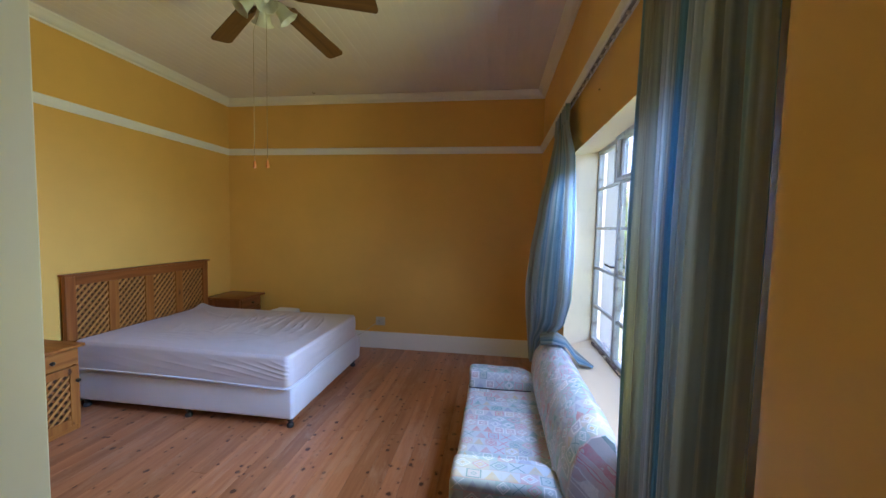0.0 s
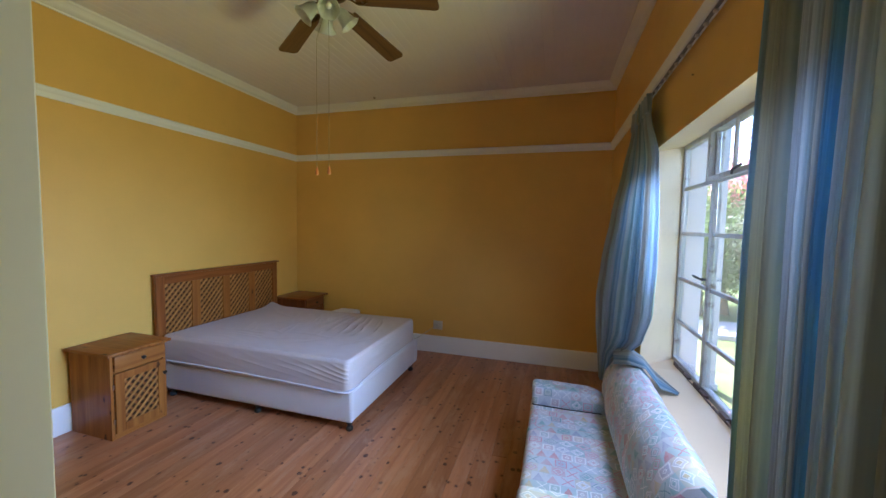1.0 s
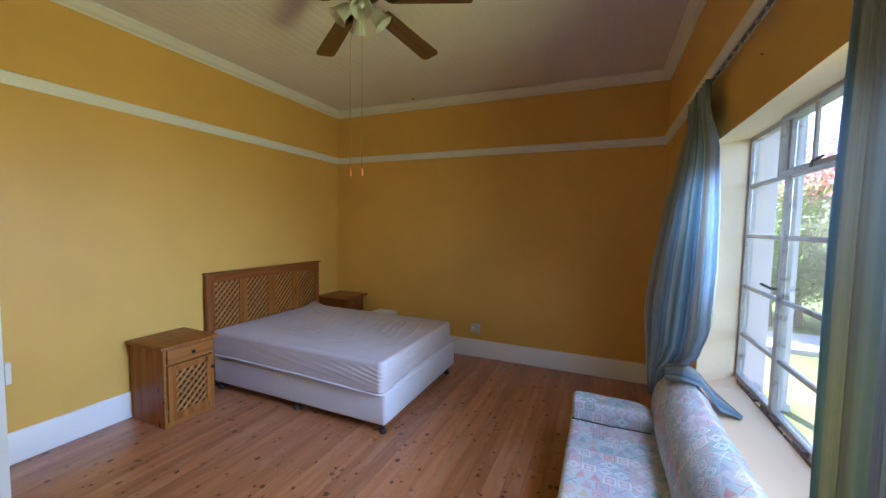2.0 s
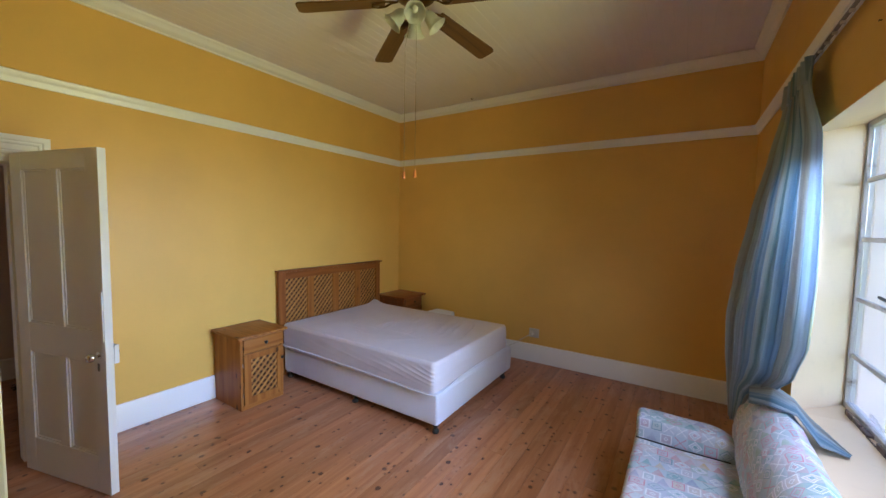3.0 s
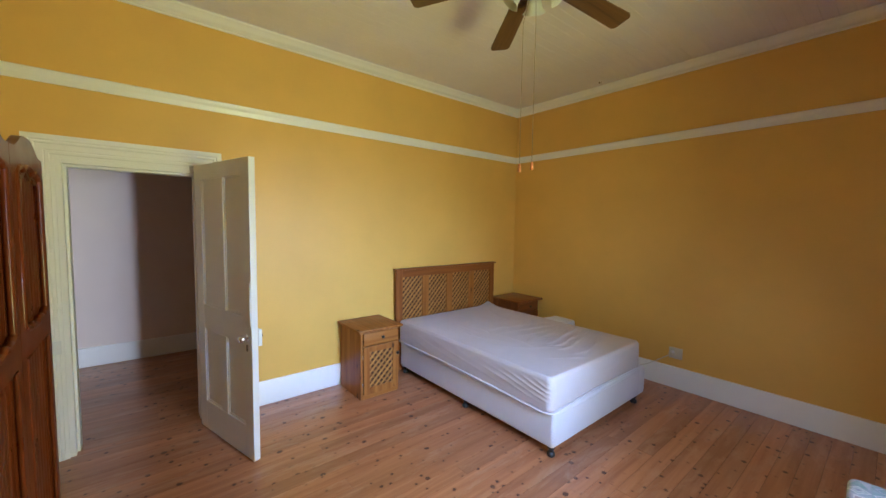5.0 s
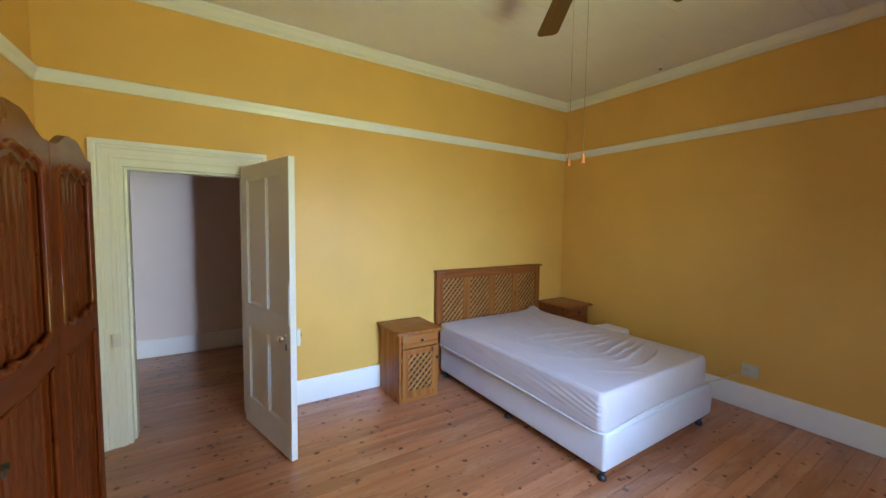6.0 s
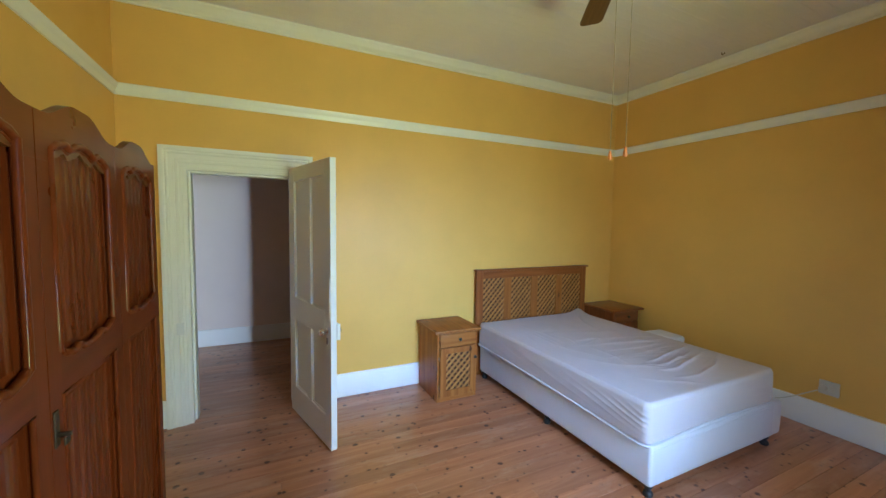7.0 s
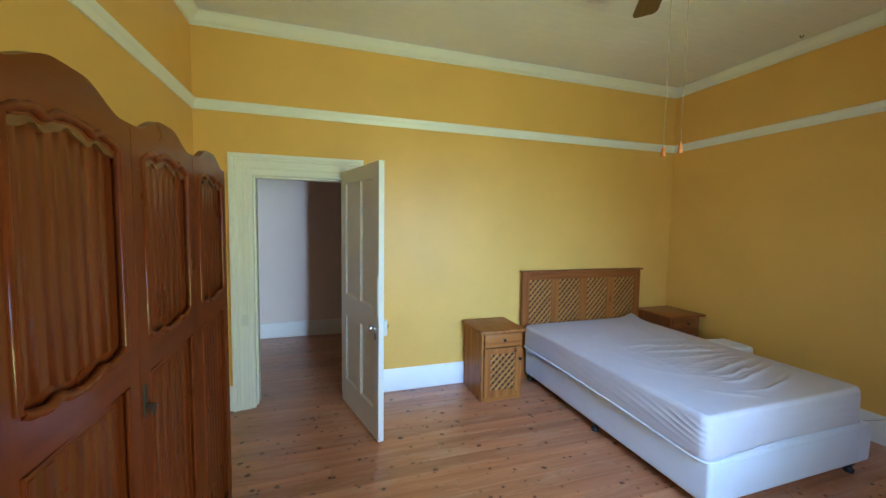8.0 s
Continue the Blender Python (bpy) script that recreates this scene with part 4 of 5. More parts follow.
            if s == depth:
                out = -0.012
            cur.append(bm.verts.new((c.x + ox * out, c.y + oy * out, max(0.002, zz + (0.006 * noise.noise(Vector((u * 3, 2, 2))) if s < depth else 0)))))
        n = len(loop)
        for i in range(n):
            k = (i + 1) % n
            bm.faces.new((prev[i], prev[k], cur[k], cur[i]))
        prev = cur
    bm.faces.new(prev)
    part("fitted_sheet", bm, sheet_cloth, m, smooth=70)
    pts = []
    for i in range(160):
        s = i / 160 * 4
        k, f = int(s), s - int(s)
        a = [(0.0, 0.0), (L, 0.0), (L, W), (0.0, W)][k]
        b2 = [(L, 0.0), (L, W), (0.0, W), (0.0, 0.0)][k]
        x, y = a[0] + (b2[0] - a[0]) * f, a[1] + (b2[1] - a[1]) * f
        px, py, od = round_plan(x, y)
        od = od or ((0, -1), (1, 0), (0, 1), (-1, 0))[k]
        g = 0.004 if k == 3 else 0.014
        pts.append((px + od[0] * g, py + od[1] * g, 0.016 + 0.006 * math.sin(s * 5.1 + 0.6) - 0.022 * math.exp(-((s - 1.0) / 0.22) ** 2)))
    part("piping", tube(bmesh.new(), pts, 0.0075, 8, True), base_cloth, m, "rolled white hem", 70)
    return m


mattress()


def headboard():
    h = thing("headboard", (0.026, 3.17, 0), "honey pine headboard with four diagonal lattice panels", "headboard")
    W, Z = 1.53, 1.112
    xf = 0.045
    stiles = [(0.0, 0.08), (0.35, 0.44), (0.71, 0.803), (1.07, 1.16), (1.45, W)]
    for k, (a, b) in enumerate(stiles):
        outer = k in (0, 4)
        part("stile", boxes(((0.006, a, 0.0 if outer else 0.46), (xf if outer else xf - 0.002, b, 1.0295 if not outer else Z - 0.002)), bevel=0.003), pine_deep[2] if outer else pine[2], h)
    part("top_rail", boxes(((0.006, 0.0805, 1.03), (xf, 1.4495, Z - 0.002)), bevel=0.003), pine_deep[1], h)
    part("bottom_rail", boxes(((0.006, 0.0805, 0.36), (xf, 1.4495, 0.4595)), bevel=0.003), pine[1], h)
    part("cap", boxes(((0.0, -0.018, Z - 0.0015), (xf + 0.022, W + 0.018, Z + 0.016)), bevel=0.006), pine_deep[1], h, smooth=40)
    part("backing", boxes(((0.0, 0.06, 0.4), (0.005, W - 0.06, 1.06))), dark_backing, h)
    for (a, b), (c, d) in zip(stiles, stiles[1:]):
        lattice(h, b + 0.0005, c - 0.0005, 0.4605, 1.0295, xf - 0.008, 0.042, 0.0092, 47)
    return h


headboard()


def nightstand(place, label, pine=pine, over=0.03):
    n = thing("nightstand", place, label, "nightstand", "bedside cupboards")
    D, W, H = 0.44, 0.40, 0.655
    part("top", boxes(((0.0, -over, H - 0.024), (D + over, W + over, H)), bevel=0.006), pine[0], n, smooth=40)
    part("side_panel", boxes(((0.0, 0.0, 0.0), (D - 0.002, 0.02, H - 0.0245)), bevel=0.002), pine[2], n)
    part("side_panel", boxes(((0.0, W - 0.02, 0.0), (D - 0.002, W, H - 0.0245)), bevel=0.002), pine[2], n)
    part("back_panel", boxes(((0.0, 0.0205, 0.02), (0.01, W - 0.0205, H - 0.0245))), dark_backing, n)
    for z in (0.045, 0.485):
        part("shelf", boxes(((0.0105, 0.0205, z), (D - 0.03, W - 0.0205, z + 0.015))), pine[1], n)
    part("plinth", boxes(((D - 0.03, 0.0205, 0.0), (D - 0.004, W - 0.0205, 0.042)), bevel=0.002), pine[1], n)
    dr = part("drawer", boxes(((D - 0.028, 0.024, 0.508), (D + 0.012, W - 0.008, 0.622)), bevel=0.005), pine[1], n, smooth=40)
    knob = [(0.0, 0.03), (0.01, 0.029), (0.0155, 0.022), (0.0145, 0.015), (0.008, 0.01), (0.008, 0.0), (0.0, 0.0)]
    part("knob", lathe(bmesh.new(), knob, 16, (D + 0.011, 0.215, 0.565), 0), knob_black, dr, "small dark turned knob", 40)
    y0, y1, z0, z1 = 0.024, W - 0.008, 0.046, 0.494
    door = part("cabinet_door", boxes(((D - 0.006, y0, z0), (D + 0.014, y0 + 0.062, z1)), ((D - 0.006, y1 - 0.062, z0), (D + 0.014, y1, z1)), ((D - 0.006, y0 + 0.0625, z0), (D + 0.014, y1 - 0.0625, z0 + 0.06)), ((D - 0.006, y0 + 0.0625, z1 - 0.055), (D + 0.014, y1 - 0.0625, z1)), bevel=0.003), pine[2], n)
    lattice(door, y0 + 0.063, y1 - 0.063, z0 + 0.061, z1 - 0.056, D + 0.01, 0.044, 0.0085, 45)
    part("door_back", boxes(((D - 0.02, y0 + 0.03, z0 + 0.02), (D - 0.016, y1 - 0.03, z1 - 0.02))), dark_backing, door)
    part("knob", lathe(bmesh.new(), knob, 16, (D + 0.013, y1 - 0.02, 0.385), 0), knob_black, door, "small dark turned knob", 40)
    for z in (0.14, 0.40):
        part("hinge", boxes(((D - 0.004, y0 - 0.014, z - 0.02), (D + 0.011, y0 - 0.001, z + 0.02)), bevel=0.003), chrome, door, "small steel hinge")
    return n


nightstand((0.03, 2.545, 0), "honey pine nightstand with one drawer and a lattice door")
nightstand((0.03, 4.735, 0), "red-brown stained nightstand with one drawer and an overhanging top", red_pine, 0.045)

# things in the gap between the bed and the wall


def soft_block(name, lo, hi, material, label, category, seed):
    bm = box(bmesh.new(), lo, hi, 0.03, 4)
    bmesh.ops.subdivide_edges(bm, edges=[e for e in bm.edges if e.calc_length() > 0.1], cuts=10, use_grid_fill=True)
    for v in bm.verts:
        n = noise.noise_vector(v.co * 7 + Vector((seed, 0, 0)))
        k = 0.008 * min(1.0, v.co.z / 0.05)
        v.co += Vector((n.x, n.y, n.z)) * k
    bm.transform(Matrix.Translation(-Vector(((lo[0] + hi[0]) / 2, (lo[1] + hi[1]) / 2, 0))))
    ob = mesh_ob(name, bm, material, 60)
    ob.location = ((lo[0] + hi[0]) / 2, (lo[1] + hi[1]) / 2, 0)
    return tagged(ob, label, category)


soft_block("folded_bedding", (0.90, 4.64, 0.0), (1.19, 4.88, 0.545), bedding_cloth, "white folded bedding stacked between bed and wall", "bedding", 3)
soft_block("storage_bag", (1.30, 4.62, 0.0), (1.99, 4.82, 0.27), bedding_cloth, "low white soft storage bag on the floor beside the bed", "bag", 8)


def socket_outlet():
    s = thing("wall_socket", (2.125, YN, 0.355), "cream white double wall socket with a plug in it", "socket")
    part("plate", boxes(((-0.06, -0.012, -0.055), (0.06, 0.0, 0.055)), bevel=0.004), cream_plastic, s, smooth=40)
    part("switch", boxes(((0.02, -0.017, 0.01), (0.042, -0.0125, 0.035)), bevel=0.002), cream_plastic, s)
    part("plug", lathe(bmesh.new(), [(0.0, -0.055), (0.014, -0.055), (0.022, -0.048), (0.026, -0.03), (0.026, -0.0125), (0.0, -0.0125)], 16, (-0.028, 0, -0.006), 1), cream_plastic, s, "round white plug", 40)
    pts = []
    for i in range(24):
        f = i / 23
        pts.append((-0.03 - 0.36 * f, -0.055 - 0.03 * math.sin(f * 3) - 0.10 * f, -0.012 - 0.20 * f ** 1.4 - 0.05 * math.sin(math.pi * f)))
    part("cord", tube(bmesh.new(), pts, 0.0035, 6), cream_plastic, s, "thin white cord", 60)


socket_outlet()
sw = thing("light_switch", (0.036, 0.585, 0.775), "small white switch plate on the door frame", "switch")
part("plate", boxes(((0.0, -0.024, -0.045), (0.008, 0.024, 0.045)), bevel=0.003), white_plastic, sw)
part("rocker", boxes(((0.0085, -0.007, -0.014), (0.013, 0.007, 0.014)), bevel=0.002), white_plastic, sw)

# ---- wardrobe ----


def wardrobe():
    X0, X1, Y0, Y1 = 1.292, 2.735, 0.262, 0.715
    w = thing("wardrobe", (X0, Y0, 0), "red-brown wooden three-door wardrobe with arched carved doors", "wardrobe")
    W, D = X1 - X0, Y1 - Y0
    part("carcass", boxes(((0, 0, 0.075), (0.02, D, 1.80)), ((W - 0.02, 0, 0.075), (W, D, 1.80)), ((0.02, 0, 0.075), (W - 0.02, 0.012, 1.80)), ((0.02, 0.012, 0.075), (W - 0.02, D - 0.004, 0.10)), ((0.02, 0.012, 1.775), (W - 0.02, D - 0.004, 1.80)), bevel=0.001), red_wood[2], w)
    part("plinth", boxes(((0.03, 0.03, 0.0), (W - 0.03, D + 0.012, 0.07)), bevel=0.006), red_wood[0], w)
    for x in (0.0, W - 0.07):
        part("foot", lathe(bmesh.new(), [(0.0, 0.0), (0.028, 0.0), (0.036, 0.02), (0.03, 0.045), (0.035, 0.0745), (0.0, 0.0745)], 16, (x + 0.035, D + 0.02, 0)), red_wood[2], w, smooth=40)
    dw = (W - 0.004) / 3
    t = 0.024
    for k in range(3):
        x0 = 0.002 + k * dw
        x1 = x0 + dw - 0.003
        c = (x0 + x1) / 2
        half = (x1 - x0) / 2
        st = 0.062

        def crest(x):
            f = max(0.0, min(1.0, (abs(x - c) / half - 0.15) / 0.70))
            return 1.848 + 0.052 * (0.5 + 0.5 * math.cos(math.pi * f))

        def ogee(u):
            keys = [(0.0, 0.010), (0.22, 0.006), (0.42, -0.008), (0.58, 0.002), (0.78, -0.006), (1.0, -0.022)]
            for (ua, za), (ub, zb) in zip(keys, keys[1:]):
                if u <= ub + 1e-6:
                    g = (u - ua) / (ub - ua)
                    return za + (zb - za) * (0.5 - 0.5 * math.cos(math.pi * g))
            return keys[-1][1]

        def panel_top(x):
            return 1.790 + ogee(abs(x - c) / (half - st))

        def panel_low(x):
            return 1.252 - 0.9 * ogee(abs(x - c) / (half - st))

        n = 44
        xs = [x0 + (x1 - x0) * i / n for i in range(n + 1)]
        xi = [x0 + st + (x1 - x0 - 2 * st) * i / n for i in range(n + 1)]
        yb, yf = D, D + t
        bm = bmesh.new()
        strip_solid(bm, [x0, x0 + st], lambda x: 0.085, lambda x: 1.7355, yb, yf)
        strip_solid(bm, [x1 - st, x1], lambda x: 0.085, lambda x: 1.7355, yb, yf)
        door = part("wardrobe_door", bm, red_wood[2], w)
        part("top_rail", strip_solid(bmesh.new(), xs, lambda x: 1.736 if (x < x0 + st or x > x1 - st) else panel_top(x), crest, yb, yf), red_wood[0], door, smooth=40)
        part("middle_rail", strip_solid(bmesh.new(), [x for x in xi], lambda x: 1.165, panel_low, yb, yf), red_wood[0], door, smooth=40)
        part("bottom_rail", boxes(((x0 + st, yb, 0.085), (x1 - st, yf, 0.19))), red_wood[0], door)
        part("upper_panel", strip_solid(bmesh.new(), xi, lambda x: panel_low(x) - 0.01, lambda x: panel_top(x) + 0.01, yb - 0.006, yb + 0.006), red_wood[2], door)
        part("lower_panel", boxes(((x0 + st, yb - 0.006, 0.18), (x1 - st, yb + 0.006, 1.175))), red_wood[2], door)
        # carved upright folds on both panels
        wi = x1 - x0 - 2 * st - 0.05
        marks = [0.0, 0.12, 0.30, 0.42, 0.58, 0.70, 0.88, 1.0]
        for j in range(7):
            xa = x0 + st + 0.025 + wi * marks[j]
            xb = x0 + st + 0.025 + wi * marks[j + 1] - 0.0004
            for zlo, zhi in ((panel_low((xa + xb) / 2) + 0.02, panel_top((xa + xb) / 2) - 0.022), (0.215, 1.14)):
                bm = bmesh.new()
                m = 6
                rows = []
                for i in range(m + 1):
                    f = i / m
                    x = xa + (xb - xa) * f
                    y = yb + 0.0085 + 0.0013 * math.sin(math.pi * f) ** 2
                    rows.append([bm.verts.new(p) for p in ((x, yb + 0.002, zlo), (x, y, zlo + 0.006), (x, y, zhi - 0.006), (x, yb + 0.002, zhi))])
                for a, b in zip(rows, rows[1:]):
                    for q in range(3):
                        bm.faces.new((a[q], a[q + 1], b[q + 1], b[q]))
                part("carved_fold", bm, red_wood[2], door, smooth=50)
        part("carved_apron", strip_solid(bmesh.new(), xi, lambda x: panel_top(x) - 0.020 - 0.014 * abs(math.sin(math.pi * 4 * (x - xi[0]) / (xi[-1] - xi[0]))), lambda x: panel_top(x) - 0.004, yb + 0.004, yf - 0.007), worn_lit_wood, door, "worn scalloped carving, its lit gold edge put into the paler colour", 40)
        outline = [(x, yf - 0.003, panel_top(x)) for x in xi] + [(x, yf - 0.003, panel_low(x)) for x in reversed(xi)]
        part("moulding", tube(bmesh.new(), outline, 0.010, 10, True), red_wood[0], door, smooth=60)
        zl = [(x0 + st, yf - 0.003, 1.165), (x1 - st, yf - 0.003, 1.165), (x1 - st, yf - 0.003, 0.19), (x0 + st, yf - 0.003, 0.19)]
        inner = [(x, yf - 0.009, panel_top(x) - 0.012) for x in xi[1:-1]]
        part("moulding", tube(bmesh.new(), inner, 0.0045, 8), red_wood[0], door, smooth=60)
        part("moulding", tube(bmesh.new(), zl, 0.007, 8, True), red_wood[0], door, smooth=60)
        if k:
            lx = x1 - 0.018
            part("lock_plate", boxes(((lx - 0.011, yf, 1.05), (lx + 0.011, yf + 0.004, 1.14)), ((lx - 0.004, yf + 0.004, 1.075), (lx + 0.004, yf + 0.03, 1.085)), ((lx - 0.012, yf + 0.018, 1.055), (lx + 0.012, yf + 0.022, 1.0745)), bevel=0.0015), iron, door, "tarnished metal lock plate with key")
    return w


wardrobe()

# ---- ceiling fan ----


def fan():
    f = thing("ceiling_fan", (2.185, 2.685, CEIL), "five-blade ceiling fan with four frosted tulip lamps and pull cords", "ceiling fan")
    part("canopy", lathe(bmesh.new(), [(0.0, 0.0), (0.075, 0.0), (0.078, -0.015), (0.06, -0.045), (0.03, -0.055), (0.0, -0.055)], 28), brass, f, smooth=40)
    part("downrod", lathe(bmesh.new(), [(0.0, -0.0555), (0.014, -0.0555), (0.014, -0.09), (0.0, -0.09)], 12), brass, f, smooth=40)
    part("motor_housing", lathe(bmesh.new(), [(0.0, -0.0905), (0.03, -0.0905), (0.07, -0.10), (0.12, -0.125), (0.132, -0.145), (0.132, -0.205), (0.115, -0.222), (0.118, -0.235), (0.09, -0.255), (0.05, -0.27), (0.0, -0.27)], 36), dark_brass, f, smooth=40)
    part("band", lathe(bmesh.new(), [(0.1325, -0.155), (0.137, -0.16), (0.137, -0.19), (0.1325, -0.195)], 36), brass, f, smooth=40)
    part("switch_cup", lathe(bmesh.new(), [(0.0, -0.2705), (0.042, -0.2705), (0.05, -0.285), (0.046, -0.325), (0.03, -0.345), (0.012, -0.36), (0.0, -0.365)], 28), chrome, f, smooth=40)
    zb = -0.262
    for k in range(5):
        a = 4.4 + 72 * k
        rot = pose(0, 0, zb, 0, 0, a) @ pose(0, 0, 0, 0, 8.0, 0) @ pose(0, 0, 0, -9, 0, 0)
        out = []
        r0, r1 = 0.175, 0.672
        for i in range(12):
            g = i / 11
            out.append((r0 + (r1 - r0 - 0.03) * g, 0.054 + 0.014 * g))
        tip = [(r1 - 0.03 + 0.03 * math.sin(q), 0.068 - 0.03 * (1 - math.cos(q))) for q in [radians(v) for v in range(15, 91, 15)]]
        top = out + tip
        pts = top + [(x, -y) for x, y in reversed(top)]
        bm = bmesh.new()
        lo = [bm.verts.new((x, y, -0.004)) for x, y in pts]
        hi = [bm.verts.new((x, y, 0.004)) for x, y in pts]
        bm.faces.new(lo)
        bm.faces.new(hi)
        for i in range(len(pts)):
            j = (i + 1) % len(pts)
            bm.faces.new((lo[i], lo[j], hi[j], hi[i]))
        blade = part("blade", bm, blade_wood, f)
        blade.matrix_basis = rot
        bm = bmesh.new()
        for s in (-1, 1):
            tube(bm, [(-0.09, 0, 0.004), (-0.05, s * 0.012, 0.002), (-0.015, s * 0.036, -0.006), (0.03, s * 0.034, -0.009), (0.06, s * 0.012, -0.009)], 0.006, 8)
        box(bm, (0.02, -0.03, -0.0105), (0.055, 0.03, -0.0045), 0.003, 1)
        ironp = part("blade_iron", bm, dark_brass, f, "ornate bronze blade bracket", 50)
        ironp.matrix_basis = rot @ Matrix.Translation((0.19, 0, 0))
    for k in range(4):
        a = radians(38 + 90 * k)
        d = Vector((math.cos(a), math.sin(a), 0))
        arm = [d * 0.035 + Vector((0, 0, -0.31)), d * 0.05 + Vector((0, 0, -0.308)), d * 0.065 + Vector((0, 0, -0.318))]
        light = part("lamp_arm", tube(bmesh.new(), arm, 0.010, 10), chrome, f, smooth=50)
        sh = bmesh.new()
        lathe(sh, [(0.0, 0.0), (0.024, 0.0), (0.034, 0.012), (0.046, 0.035), (0.052, 0.065), (0.055, 0.09), (0.062, 0.112), (0.082, 0.135), (0.079, 0.136), (0.059, 0.113), (0.052, 0.09), (0.048, 0.065), (0.042, 0.035), (0.02, 0.012), (0.0, 0.01)], 48, (0, 0, 0), 2, 0.10, 6, 0.3)
        aim = (d * 0.66 + Vector((0, 0, -0.75))).normalized()
        shade_ob = part("shade", sh, shade_glass, light, "frosted tulip glass shade with a frilled rim", 60)
        q = aim.to_track_quat("Z", "Y").to_matrix().to_4x4()
        shade_ob.matrix_basis = Matrix.Translation(arm[-1]) @ q @ Matrix.Scale(0.76, 4)
        part("bulb", lathe(bmesh.new(), [(0.0, 0.015), (0.012, 0.02), (0.018, 0.045), (0.024, 0.07), (0.018, 0.09), (0.0, 0.098)], 16), white_plastic, light, "unlit white bulb", 60).matrix_basis = shade_ob.matrix_basis.copy()
    for dx, dy, ln in ((-0.085, 0.018, 1.24), (0.0, 0.018, 1.237)):
        part("pull_cord", tube(bmesh.new(), [(dx * 0.35, dy * 0.6, -0.345), (dx, dy, -0.48), (dx, dy, -ln)], 0.0012, 6), cord_fibre, f, smooth=60)
        part("pull_handle", lathe(bmesh.new(), [(0.0, -ln), (0.005, -ln - 0.001), (0.007, -ln - 0.012), (0.010, -ln - 0.035), (0.009, -ln - 0.044), (0.0, -ln - 0.047)], 12, (dx, dy, 0)), orange_wood, f, "orange turned wooden pull", 50)


fan()
nail = thing("nail", (XE, 2.72, 2.335), "small dark nail in the wall over the window", "nail")
part("shank", lathe(bmesh.new(), [(0.0, 0.0), (0.002, 0.0), (0.002, -0.006), (0.004, -0.0062), (0.004, -0.0075), (0.0, -0.008)], 10, (0, 0, 0), 0), dark_brass, nail)
hook = thing("ceiling_hook", (1.29, 5.0, CEIL), "small rusty hook screwed into the ceiling boards", "hook")
part("hook_wire", tube(bmesh.new(), [(0, 0, 0.001), (0, 0, -0.012), (0.01, 0, -0.02), (0.022, 0, -0.014), (0.026, 0, -0.006)], 0.004, 8), dark_brass, hook, smooth=60)

# ---- sofa under the window ----


def cushion(bm, lo, hi, r, seed, amp=0.006, seg=5):
    box(bm, lo, hi, r, seg)
    bmesh.ops.subdivide_edges(bm, edges=[e for e in bm.edges if e.calc_length() > 0.12], cuts=9, use_grid_fill=True)
    for v in bm.verts:
        v.co += noise.noise_vector(v.co * 6 + Vector((seed, seed, 0))) * amp
    return bm


